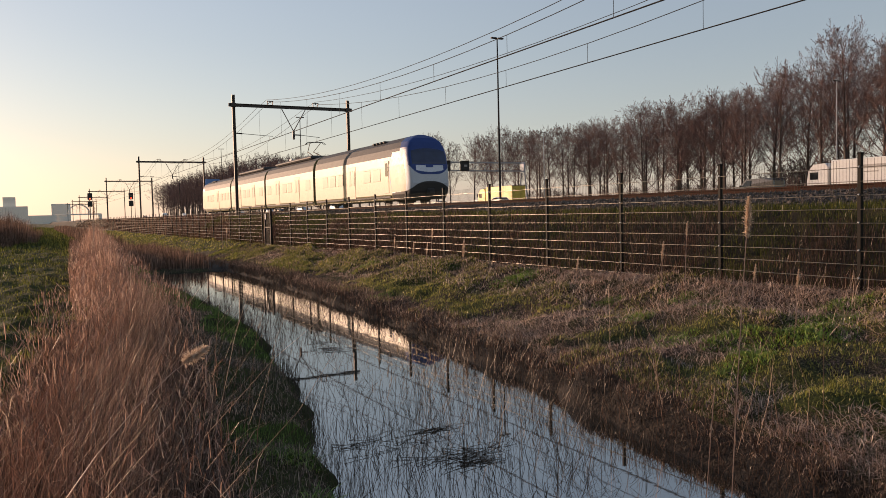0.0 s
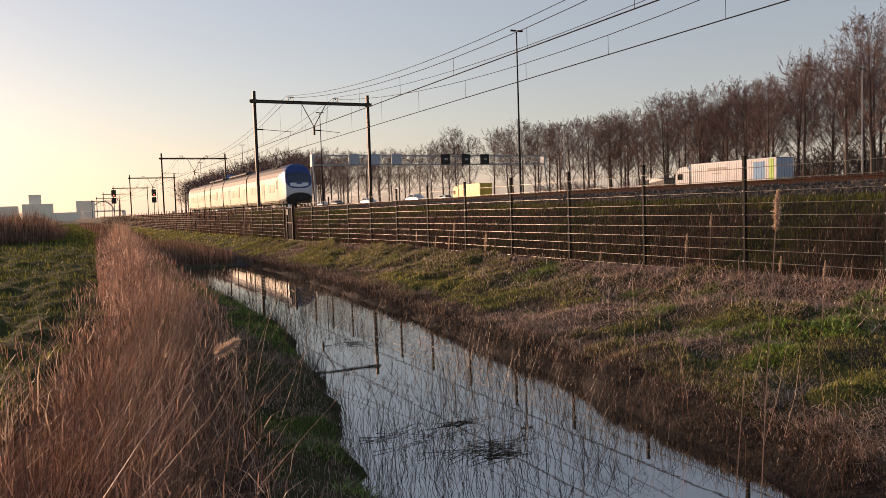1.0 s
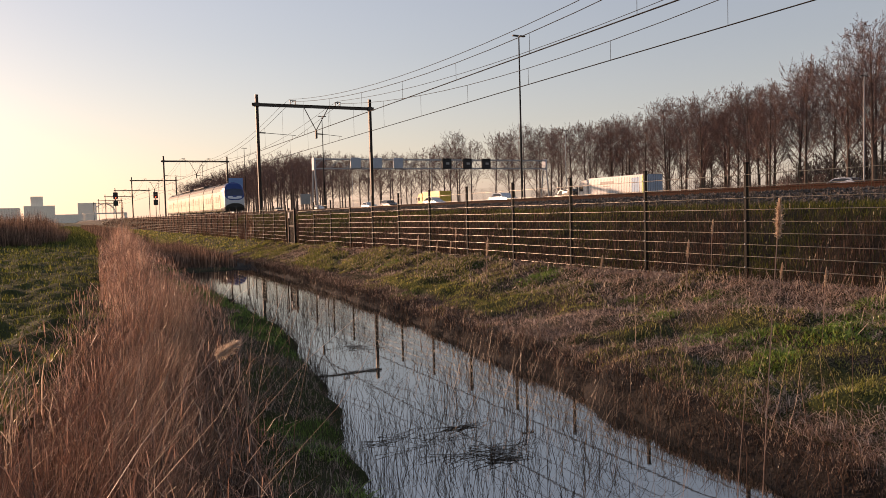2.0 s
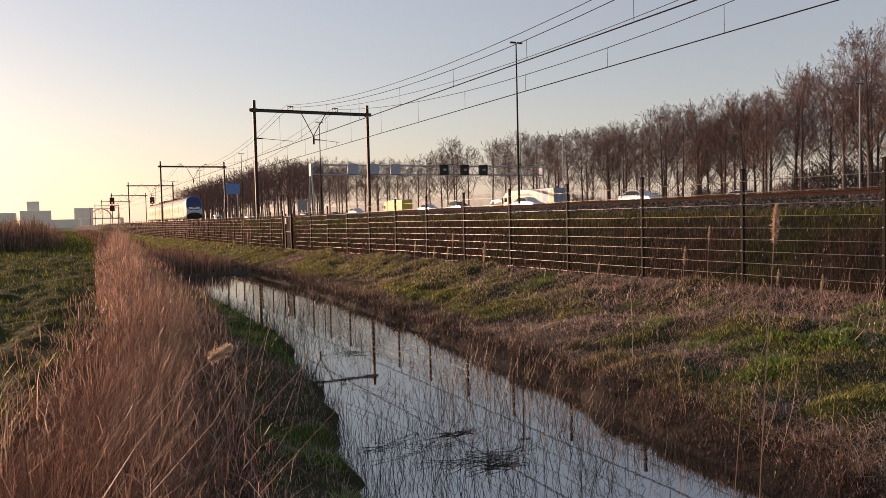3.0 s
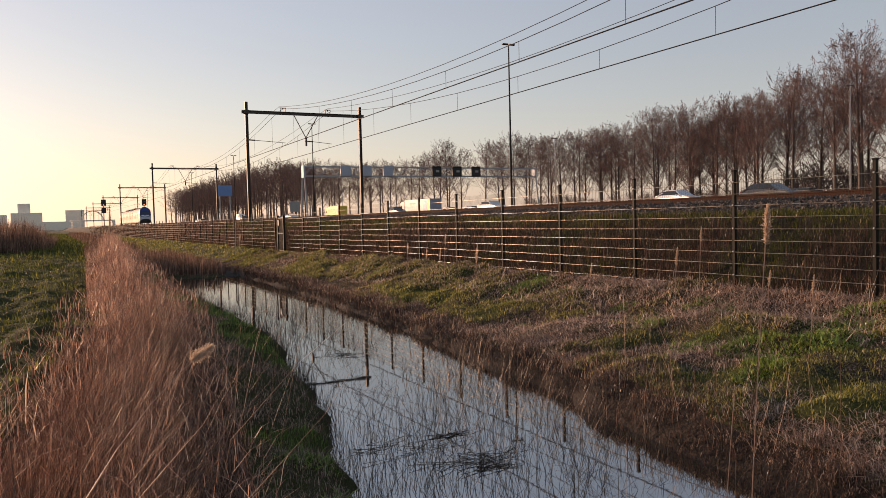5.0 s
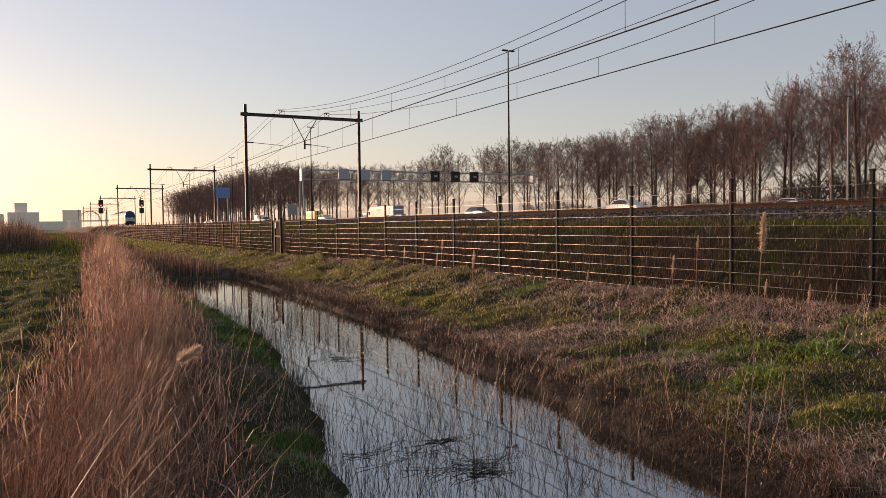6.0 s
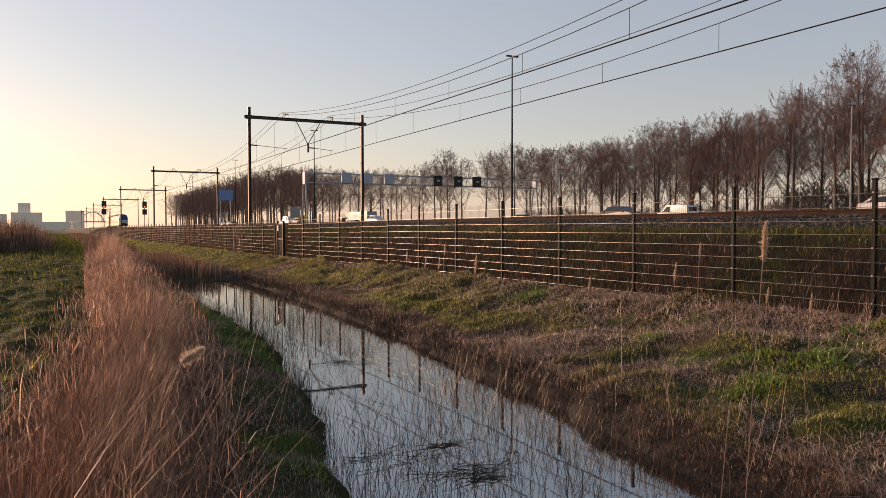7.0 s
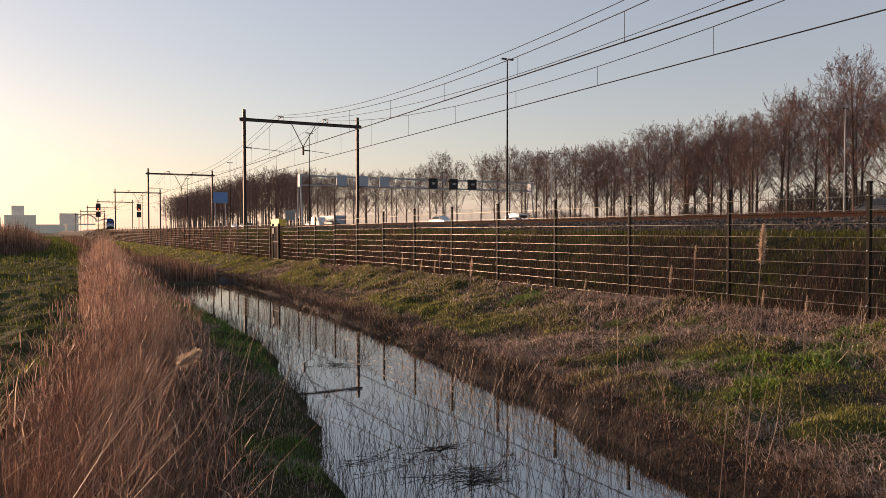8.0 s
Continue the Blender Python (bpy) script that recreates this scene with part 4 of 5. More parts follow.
def build_trees():
    kinds = []
    for seed, h, sp, li, su, tw, cl, th in ((1, 17.0, 6.0, 28, 10, 8, 0.28, 1), (2, 16.2, 6.6, 24, 10, 8, 0.24, 1), (3, 17.8, 5.8, 28, 10, 8, 0.32, 1), (4, 15.5, 6.4, 22, 10, 8, 0.26, 1),
                                        (5, 17, 7.4, 13, 5, 4, 0.22, 2.6), (6, 16.5, 5.8, 24, 9, 8, 0.20, 1), (7, 16.5, 6.6, 18, 8, 7, 0.24, 1.5)):
        tr, V, F = tree_geometry(seed, h, sp, li, su, tw, cl, th)
        t = thing("poplar_tree", "bare brown poplar with upswept twiggy branches", "tree", pose(0, -500, 0), group="row of poplars")
        part("trunk", tr, BARK, t, "grey-brown bark", True)
        part("crown", array_mesh("crown", V, F, [TWIG]), TWIG, t, "leafless reddish-brown twigs")
        kinds.append([t, False])
    r = np.random.default_rng(11)

    def place(x, y, k, s):
        z = float(ground_z(x, y)) - 0.05
        kind = kinds[k]
        m = pose(x, y, z, r.normal(0, 1.2), r.normal(0, 1.2), r.random() * 360)
        ob = kind[0]
        if kind[1]:
            ob = copy_thing(kind[0], m)
        kind[1] = True
        ob.matrix_basis = m @ Matrix.Scale(s, 4)

    for row, x in enumerate((86.0, 92.0, 99.0, 89.0, 96.0, 106.0)):
        y = 38.0 + row * 2.5 if row < 3 else 74.0 + row if row < 5 else 44.0 + row
        while y < (300, 300, 100, 118, 118, 76)[row]:
            if not (148 < y < 162 and row == 0) and not (143 < y < 160 and row > 0):
                s = float(np.interp(y, (40, 60, 76, 85, 97, 125, 145, 165, 190, 240, 300), (1.2, 1.08, 0.94, 0.91, 0.90, 0.90, 0.90, 1.0, 0.94, 1.08, 1.32)))
                place(x + r.normal(0, 0.8), y, 6 if row > 4 or y > 170 or (row > 0 and y > 125) else 5 if row in (3, 4) or (78 < y < 120 and r.random() < 0.6) else int(r.integers(0, 4)), s * (0.93 + 0.16 * r.random()))
            y += (4.6 if y < 170 else 7.0) * (0.8 + 0.4 * r.random()) * (1 if row == 0 else 1.9 if row > 2 or y > 115 else 1.4)
    _, V, F = tree_geometry(9, 3.2, 2.4, 13, 5, 4, 0.03)
    shrub = thing("shrub", "low leafless brown shrub under the poplars", "shrub", pose(84, 40, float(ground_z(84, 40))), group="shrubs under the poplars")
    part("crown", array_mesh("crown", V, F, [TWIG]), TWIG, shrub)
    for k in range(45):
        x, y = 83.5 + 22 * r.random(), 42 + 95 * r.random()
        ob = copy_thing(shrub, pose(x, y, float(ground_z(x, y)) - 0.05, 0, 0, 360 * r.random()))
        ob.matrix_basis = ob.matrix_basis @ Matrix.Scale(0.7 + 0.6 * r.random(), 4)
    for k in range(34):
        x, y = 100 + 28 * r.random(), 36 + 50 * r.random()
        ob = copy_thing(shrub, pose(x, y, float(ground_z(x, y)) - 0.3, 0, 0, 360 * r.random()))
        ob.matrix_basis = ob.matrix_basis @ Matrix.Scale(1.5 + 0.9 * r.random(), 4)
    for x in (86.0, 92.0, 100.0):
        y = 304.0
        while y < 640:
            place(x + r.normal(0, 1.5), y, 4, 1.5 * (0.9 + 0.2 * r.random()))
            y += 6.5 * (0.8 + 0.4 * r.random())


# ---- plants ----
def stalks(name, x, y, height, radius, lean, mats, label, category, wind=(0, 0), z=None, droop=0.0, seed=0):
    """Many thin tapering stems, three-sided, bent twice."""
    r = np.random.default_rng(seed)
    n = len(x)
    z = ground_z(x, y) - 0.03 if z is None else z
    p = np.stack([x, y, z], 1)
    d = np.stack([r.normal(wind[0] * 0.6, lean * 0.8, n), r.normal(wind[1] * 0.6, lean * 0.8, n), np.ones(n)], 1)
    rings = [(p, radius)]
    for share, size in ((0.45, 0.8), (0.33, 0.55), (0.22, 0.22)):
        d = d / np.linalg.norm(d, axis=1)[:, None]
        p = p + d * (height * share)[:, None]
        rings.append((p, radius * size))
        d = d + np.stack([r.normal(wind[0] * 0.7, lean * 0.9, n), r.normal(wind[1] * 0.7, lean * 0.9, n), np.full(n, -droop * 0.7)], 1)
    vs = []
    for P, R in rings:
        for k in range(3):
            vs.append(P + np.stack([np.cos(2.094 * k) * R, np.sin(2.094 * k) * R, np.zeros(n)], 1))
    V = np.stack(vs, 1).reshape(-1, 3)
    F = np.array([(a + j, a + (j + 1) % 3, a + 3 + (j + 1) % 3, a + 3 + j) for a in (0, 3, 6) for j in range(3)])
    F = (F[None] + (np.arange(n) * 12)[:, None, None]).reshape(-1, 4)
    ob = new(name, array_mesh(name, V, F, mats))
    return tagged(ob, label, category, kind="stuff"), p


def blades(name, x, y, length, width, lean, mats, label, category, seed=0, z=None):
    """Many flat blades, bent once."""
    r = np.random.default_rng(seed)
    n = len(x)
    z = ground_z(x, y) - 0.01 if z is None else z
    base = np.stack([x, y, z], 1)
    a = r.random(n) * 6.283
    side = np.stack([np.cos(a), np.sin(a), np.zeros(n)], 1) * (width / 2)[:, None]
    out = np.stack([-np.sin(a), np.cos(a), np.zeros(n)], 1) * (np.abs(r.normal(0, lean, n)) * length)[:, None]
    up = np.stack([np.zeros(n), np.zeros(n), length], 1)
    mid = base + up * 0.6 + out * 0.35
    tip = base + up * (0.85 + 0.15 * r.random(n))[:, None] + out
    V = np.stack([base - side, base + side, mid + side * 0.8, mid - side * 0.8, tip], 1).reshape(-1, 3)
    k = (np.arange(n) * 5)[:, None]
    F = np.concatenate([np.array([(0, 1, 2)]) + k, np.array([(0, 2, 3)]) + k, np.array([(3, 2, 4)]) + k])
    ob = new(name, array_mesh(name, V, F, mats))
    return tagged(ob, label, category, kind="stuff")


def thin(x, y, keep):
    m = rng.random(len(x)) < keep
    return x[m], y[m]


def build_reeds():
    def belt(n, y0, y1, bias):
        y = y0 + (y1 - y0) * rng.random(n) ** bias
        l, ri = reed_edge(y)
        x = l + (ri - l) * rng.random(n)
        keep = vnoise(x * 1.6, y * 1.2, 71) > 0.22
        x, y, l, ri = (k[keep] for k in (x, y, l, ri))
        top = np.interp(y, (0, 2.5, 5, 8, 14, 26, 44), (0.5, 0.65, 0.85, 0.95, 1.1, 1.35, 1.5)) * (0.72 + 0.46 * vnoise(x * 1.1, y * 0.8, 72))
        edge = np.minimum(np.clip((x - l) / np.interp(y, (2, 8, 20), (0.9, 1.1, 0.5)), 0.22, 1), np.clip((ri - x) / np.interp(y, (2, 10, 20), (0.8, 0.7, 0.5)), 0.25, 1))
        return x, y, top * edge * (0.45 + 0.7 * rng.random(len(x)))
    x, y, h = belt(33000, 0.3, 9.5, 1.15)
    stalks("reed_belt", x, y, h, np.interp(y, (0, 9), (0.0014, 0.0026)) * (0.6 + 0.9 * rng.random(len(x))), 0.19, [REED], "dense belt of dry pinkish-brown reeds beside the ditch", "reeds", wind=(0.14, -0.02), droop=0.08, seed=21)
    x, y, h = belt(26000, 9.5, 44, 1.3)
    blades("far_reed_belt", x, y, h * 1.05, np.interp(y, (9, 44), (0.006, 0.013)), 0.22, [REED], "dry reeds along the ditch, further off", "reeds", 31)
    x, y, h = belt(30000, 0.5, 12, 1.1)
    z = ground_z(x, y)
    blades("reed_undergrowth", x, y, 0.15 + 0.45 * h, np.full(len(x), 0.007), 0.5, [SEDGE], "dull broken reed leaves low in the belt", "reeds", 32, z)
    n = 900
    y = 1.5 + 13 * rng.random(n) ** 1.4
    l, ri = reed_edge(y)
    x = l + (ri - l) * (0.05 + 0.9 * rng.random(n))
    z = ground_z(x, y) + np.interp(y, (0, 5, 8, 26), (0.4, 0.7, 0.8, 1.1)) * (0.3 + 0.5 * rng.random(n))
    stalks("snapped_reeds", x, y, 0.15 + 0.3 * rng.random(n), 0.0015 + 0.0010 * rng.random(n), 1.1, [DEAD], "snapped reed stems caught among the upright ones", "reeds", z=z, droop=0.8, seed=30)
    n = 13000
    y = 1.0 + 30 * rng.random(n) ** 1.5
    l, ri = reed_edge(y)
    x = l + (ri - l) * rng.random(n)
    top = np.interp(y, (0, 5, 8, 26), (0.5, 0.8, 0.9, 1.2))
    z = ground_z(x, y) + top * (0.25 + 0.6 * rng.random(n))
    blades("reed_leaves", x, y, 0.08 + 0.12 * rng.random(n), np.interp(y, (0, 20), (0.0035, 0.009)) * np.ones(n), 1.4, [REED], "dry curled leaves among the reeds", "reeds", 25, z)
    n = 200
    y = 1.7 + 11 * rng.random(n) ** 1.3
    l, ri = reed_edge(y)
    x = l + (ri - l) * rng.random(n)
    stalks("leaning_stalks", x, y, 0.9 + 0.7 * rng.random(n), 0.0018 + 0.0012 * rng.random(n), 0.34, [DEAD], "long pale broken reed stalks leaning over", "reeds", wind=(0.3, 0.0), seed=26)
    n = 12000
    y = 32.6 + 21 * rng.random(n)
    l, ri = left_edge(y) - 2.5, right_edge(y) - 0.4
    x = l + (ri - l) * rng.random(n)
    blades("reed_patch", x, y, 0.4 + 0.5 * rng.random(n), np.full(n, 0.018), 0.2, [SEDGE], "low brown reeds closing the end of the ditch", "reeds", 22)
    n = 20000
    y = 57 + 60 * rng.random(n) ** 1.5
    right = np.interp(y, (57, 66, 110), (-2.6, -1.1, -0.5)) + 1.2 * (vnoise(y * 0.25, y * 0, 95) - 0.5)
    x = right - (10 + 0.5 * (y - 57)) * rng.random(n)
    tall = np.clip((right - x) / 1.5, 0.4, 1) * np.clip((y - 56) / 4, 0.5, 1)
    blades("reed_field", x, y, (1.75 + 1.1 * rng.random(n)) * tall * (0.7 + 0.5 * vnoise(x * 0.5, y * 0.5, 96)), np.full(n, 0.03), 0.2, [SEDGE], "far field of brown reeds in the meadow", "reeds", 23)
    n = 6000
    y = 58 + 130 * rng.random(n)
    x = 2.2 + 3.0 * rng.random(n)
    blades("reed_strip", x, y, 0.5 + 0.8 * rng.random(n), np.full(n, 0.04), 0.25, [SEDGE], "strip of dry reeds in front of the far fence", "reeds", 24)


def build_side_weeds():
    n = 340
    y = 2.3 + 3.0 * rng.random(n)
    x = np.interp(y, (2, 5), (-2.9, -1.6)) + 0.7 * rng.normal(0, 0.5, n)
    blades("side_weeds", x, y, 0.22 + 0.3 * rng.random(n), np.full(n, 0.010), 0.9, [PLUME], "pale curling dry weeds at the meadow's edge", "weeds", 27, ground_z(x, y) + 0.25 * rng.random(n))
    n = 26
    y = 2.4 + 3.4 * rng.random(n)
    x = right_edge(y) + 0.1 + 0.8 * rng.random(n)
    stalks("bank_stalks", x, y, 0.7 + 0.8 * rng.random(n), np.full(n, 0.0021), 0.22, [DEAD], "tall thin dry stalks on the far bank", "reeds", droop=0.15, seed=28)
    n = 26000
    y = 24 + 110 * rng.random(n) ** 1.2
    x = np.interp(y, (24, 40, 60, 130), (7.2, 7.6, 6.0, 5.6)) + 3.4 * rng.random(n)
    x = np.minimum(x, 9.5)
    x, y = (k[vnoise(x * 1.2, y * 0.45, 98) > 0.40 - np.interp(y, (30, 60), (0, 0.3))] for k in (x, y + 0))
    n = len(x)
    blades("far_bank_grass", x, y, 0.06 + 0.10 * rng.random(n), np.interp(y, (24, 130), (0.02, 0.07)), 1.0, [GRASS], "yellow-green grass on the bank along the fence", "grass", 29)


def tall_reed(base, tip, plume, thick=0.004, n=320, via=None, full=0.085, label="tall dry reed with a feathery pale plume"):
    """One reed with a plume whose axis ends at tip."""
    t = thing("reed", label, "reed", pose(*base), group="plumed reeds")
    d = Vector(tip) - Vector(base)
    c = Vector(via) - Vector(base) if via else d * 0.55 + Vector((-d.y, d.x, 0)) * 0.05 - Vector((0.03, 0, 0))
    pts = [c * (2 * q * (1 - q)) + d * (q * q) for q in (k / 8 for k in range(9))]
    n = int(n * 2.2)
    part("stem", Geo().path(pts, thick, 5), STRAW, t)
    axis = (d - c).normalized()
    r = np.random.default_rng(int(abs(base[0] * 100 + base[1] * 10)) + 5)
    V, F = [], []
    for k in range(n):
        u = r.random()
        o = np.array(d) - np.array(axis) * plume * u + np.array((0.03 * u * plume, 0, 0))
        wide = plume * full * math.sin(math.pi * (0.06 + 0.78 * u)) + 0.003
        q = o + r.normal(0, 0.5, 3) * wide + np.array(axis) * plume * 0.05
        s = r.normal(0, 1, 3)
        s *= plume * 0.006 / np.linalg.norm(s)
        V += [o + s, o - s, q - s * 1.2, q + s * 1.2]
        F.append((4 * k, 4 * k + 1, 4 * k + 2, 4 * k + 3))
    part("plume", array_mesh("plume", np.array(V), np.array(F), [PLUME]), PLUME, t, "feathery pale seed head")
    return t


def build_plumes():
    def up(x, y, top, plume, lean=0.1, thick=0.004):
        tall_reed((x, y, float(ground_z(x, y)) - 0.05), (x + lean, y, top), plume, thick)
    tall_reed((1.52, 0.72, 0.4), (1.632, 0.66, 2.775), 0.165, 0.0021, 700)
    tall_reed((1.44, 0.80, 0.4), (1.47, 0.70, 2.0), 0.06, 0.0017, 60)
    nodding = tall_reed((-1.45, 0.75, 1.0), (-0.40, 1.44, 2.26), 0.13, 0.0014, 800, via=(-0.95, 1.06, 2.08), full=0.17)
    for x, y, top, plume in ((8.5, 8.2, 2.15, 0.32), (8.55, 10.6, 1.78, 0.28), (8.55, 7.7, 2.5, 0.25), (8.5, 6.3, 1.85, 0.25), (7.8, 13.9, 2.1, 0.42), (7.8, 15.5, 2.35, 0.28), (7.8, 15.8, 1.98, 0.3),
                             (7.8, 17.8, 2.1, 0.28), (7.8, 16.6, 1.95, 0.26), (8.5, 43.4, 2.9, 0.4), (8.5, 42.3, 2.2, 0.4), (7.6, 4.9, 1.9, 0.25), (0.5, 23.4, 3.3, 0.5)):
        up(x, y, top, plume, 0.06, 0.006 if y < 20 else 0.01)
    return nodding


def build_clumps():
    r = np.random.default_rng(81)
    for x, y, s in ((8.6, 12.9, 1.4), (9.0, 13.2, 1.0), (8.0, 9.0, 0.7), (7.25, 4.4, 1.3), (7.9, 4.7, 1.1), (6.5, 4.6, 0.9), (5.9, 4.3, 0.8), (8.1, 6.9, 0.6), (6.3, 15.4, 0.8), (7.2, 7.4, 0.7), (6.6, 6.0, 0.8), (1.0, 3.6, 0.8), (0.8, 4.6, 0.6), (8.3, 21.0, 1.0), (8.8, 5.0, 1.0), (6.8, 5.2, 1.0), (8.5, 7.7, 0.6)):
        n = 520
        a, q = r.random(n) * 6.283, np.sqrt(r.random(n)) * 0.34 * s
        ob = blades("weed_clump", x + np.cos(a) * q * 1.4, y + np.sin(a) * q, (0.04 + 0.10 * r.random(n) * (1 - q / 0.5)) * s, np.full(n, 0.016 * s), 1.5, [SUNLIT_LEAF], "low clump of broad green leaves on the bank", "plant", int(x * 100))
        del ob["kind"]
        tagged(ob, group="weed clumps")


def build_grass():
    n = 150000
    y = 1.5 + 40 * rng.random(n) ** 1.6
    r0 = right_edge(y) + 0.4
    x = r0 + (9.5 - r0) * rng.random(n)
    green = green_patch(x, y) + 0.10 * (rng.random(n) - 0.5) + np.interp(x - right_edge(y), (0, 0.9, 1.4), (-0.3, -0.1, 0.03)) - np.interp(x, (8.4, 9.2), (0, 0.12))
    g = green > 0.64
    s = np.interp(y, (0, 10, 40), (0.8, 1.05, 1.8))
    blades("bank_grass", x[g], y[g], (0.022 + 0.07 * rng.random(g.sum()) ** 1.6) * s[g], 0.0078 * s[g], 1.1, [GRASS], "yellow-green grass tufts on the ditch bank", "grass", 41)
    d = ~g
    blades("dead_grass", x[d], y[d], (0.014 + 0.05 * rng.random(d.sum()) ** 2) * s[d], 0.006 * s[d], 3.0, [DEAD], "flattened dry straw on the ditch bank", "grass", 42)
    n = 34000
    y = 2.5 + 34 * rng.random(n) ** 1.4
    x = 9.62 - 2.2 * rng.random(n) ** 1.7
    blades("straw_litter", x, y, 0.03 + 0.09 * rng.random(n) ** 1.6, np.interp(y, (0, 30), (0.009, 0.02)), 2.6, [STRAW], "pale broken straw lying along the fence", "straw", 48)
    n = 2600
    y = 2.6 + 12 * rng.random(n) ** 1.3
    x = 9.5 - 2.4 * rng.random(n) ** 1.6
    stalks("reed_thatch", x, y, 0.12 + 0.4 * rng.random(n) ** 1.5, 0.0022 + 0.002 * rng.random(n), 3.2, [STRAW], "long pale reed stems flattened along the fence", "straw", z=ground_z(x, y) + 0.03, droop=0.5, seed=56)
    n = 260
    y = 2.4 + 7 * rng.random(n) ** 1.3
    x = 9.35 - 1.3 * rng.random(n) ** 1.6
    stalks("dry_stems", x, y, 0.15 + 0.45 * rng.random(n) ** 1.5, np.full(n, 0.0022), 0.3, [STRAW], "upright dry stems at the foot of the fence", "weeds", droop=0.1, seed=57)
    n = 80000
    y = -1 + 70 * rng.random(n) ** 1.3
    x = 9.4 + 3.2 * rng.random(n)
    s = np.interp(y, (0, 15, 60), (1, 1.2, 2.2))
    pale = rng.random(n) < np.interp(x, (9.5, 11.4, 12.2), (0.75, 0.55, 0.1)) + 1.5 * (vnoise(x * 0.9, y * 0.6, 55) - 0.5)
    blades("slope_grass", x[~pale], y[~pale], (0.07 + 0.12 * rng.random((~pale).sum())) * s[~pale], 0.008 * s[~pale], 0.4, [SLOPE_GREEN_SHADED], "green grass on the embankment slope", "grass", 43)
    blades("slope_straw", x[pale], y[pale], (0.10 + 0.20 * rng.random(pale.sum())) * s[pale], 0.007 * s[pale], 0.5, [DRY_SHADED], "tall dry grass on the embankment slope", "grass", 44)
    n = 9000
    y = 1.6 + 30 * rng.random(n) ** 1.5
    x = right_edge(y) + 0.02 + 0.35 * rng.random(n)
    blades("wet_grass", x, y, (0.03 + 0.10 * rng.random(n) ** 1.5) * np.interp(y, (0, 10, 30), (0.7, 1.0, 1.6)), np.interp(y, (0, 30), (0.005, 0.016)), 1.4, [WET], "black wet grass along the foot of the bank", "grass", 54)
    n = 20000
    y = 1.6 + 30 * rng.random(n) ** 1.5
    x = right_edge(y) + 0.25 + 0.7 * rng.random(n) ** 1.2
    blades("hanging_straw", x, y, (0.03 + 0.09 * rng.random(n) ** 1.5) * np.interp(y, (0, 10, 30), (0.7, 1.0, 1.6)), np.interp(y, (0, 30), (0.005, 0.016)), 1.2, [DEAD], "dead dark grass hanging over the water's edge", "grass", 53)
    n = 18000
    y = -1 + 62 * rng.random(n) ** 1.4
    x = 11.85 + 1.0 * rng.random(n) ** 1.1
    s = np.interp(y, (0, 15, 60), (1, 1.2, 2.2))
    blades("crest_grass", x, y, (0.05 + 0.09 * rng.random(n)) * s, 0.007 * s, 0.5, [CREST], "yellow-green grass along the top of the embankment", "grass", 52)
    n = 16000
    y = 62 + 190 * rng.random(n) ** 1.4
    x = 9.5 + 3.2 * rng.random(n)
    blades("far_slope_grass", x, y, 0.3 + 0.35 * rng.random(n), np.interp(y, (62, 250), (0.04, 0.16)), 0.3, [DRY_SHADED], "dry brown grass on the far embankment slope", "grass", 49)
    n = 9000
    y = 58 + 190 * rng.random(n) ** 1.5
    x = -2.5 + np.interp(y, (58, 120, 250), (7.0, 7.5, 9.5)) * rng.random(n)
    blades("far_meadow_grass", x, y, 0.15 + 0.2 * rng.random(n), np.interp(y, (58, 250), (0.05, 0.2)), 0.6, [MEADOW], "green path of meadow grass between far reeds", "grass", 50)
    n = 44000
    y = 1.6 + 9 * rng.random(n) ** 1.3
    x = right_edge(y) + 0.55 + (8.9 - right_edge(y)) * rng.random(n) ** 1.3
    bare = green_patch(x, y) + 0.12 * (rng.random(n) - 0.5) + np.interp(x - right_edge(y), (0, 0.9, 1.4), (-0.3, -0.1, 0.0)) < 0.62
    x, y = x[bare], y[bare]
    blades("bank_litter", x, y, 0.02 + 0.10 * rng.random(len(x)) ** 2, 0.004 + 0.006 * rng.random(len(x)), 2.6, [STRAW], "crumbled straw and dead leaves on the ditch bank", "straw", 51)
    n = 40000
    y = 3 + 75 * rng.random(n) ** 1.5
    l, ri = reed_edge(np.minimum(y, 40))
    x = l + 0.3 - (1.5 + 0.35 * y) * rng.random(n) ** 1.2
    s = np.interp(y, (0, 10, 70), (0.8, 1.0, 3.0))
    blades("meadow_grass", x, y, (0.03 + 0.22 * rng.random(n) * vnoise(x * 1.3, y * 0.9, 97) ** 1.5) * s, 0.013 * s, 0.8, [MEADOW], "short green meadow grass", "grass", 45)
    n = 40000
    y = 1.5 + 34 * rng.random(n) ** 1.4
    l, ri = reed_edge(y)
    le = left_edge(y) - 0.12
    x = ri - 0.2 + (le - ri + 0.2) * rng.random(n)
    s = np.interp(y, (0, 10, 40), (0.7, 1.0, 1.8))
    lush = vnoise(x * 0.8, y * 0.35, 51) > np.interp(y, (3, 4.5, 6, 7.5, 9, 30), (0.35, 0.72, 0.9, 0.62, 0.3, 0.35))
    blades("bank_lush_grass", x[lush], y[lush], (0.04 + 0.08 * rng.random(lush.sum())) * s[lush], 0.006 * s[lush], 0.5, [SHADED_LUSH], "lush green grass on the water's edge, coloured dark for shade", "grass", 46)
    blades("bank_stubble", x[~lush], y[~lush], (0.04 + 0.08 * rng.random((~lush).sum())) * s[~lush], 0.005 * s[~lush], 1.2, [DEAD], "brown stubble on the near ditch bank", "grass", 47)


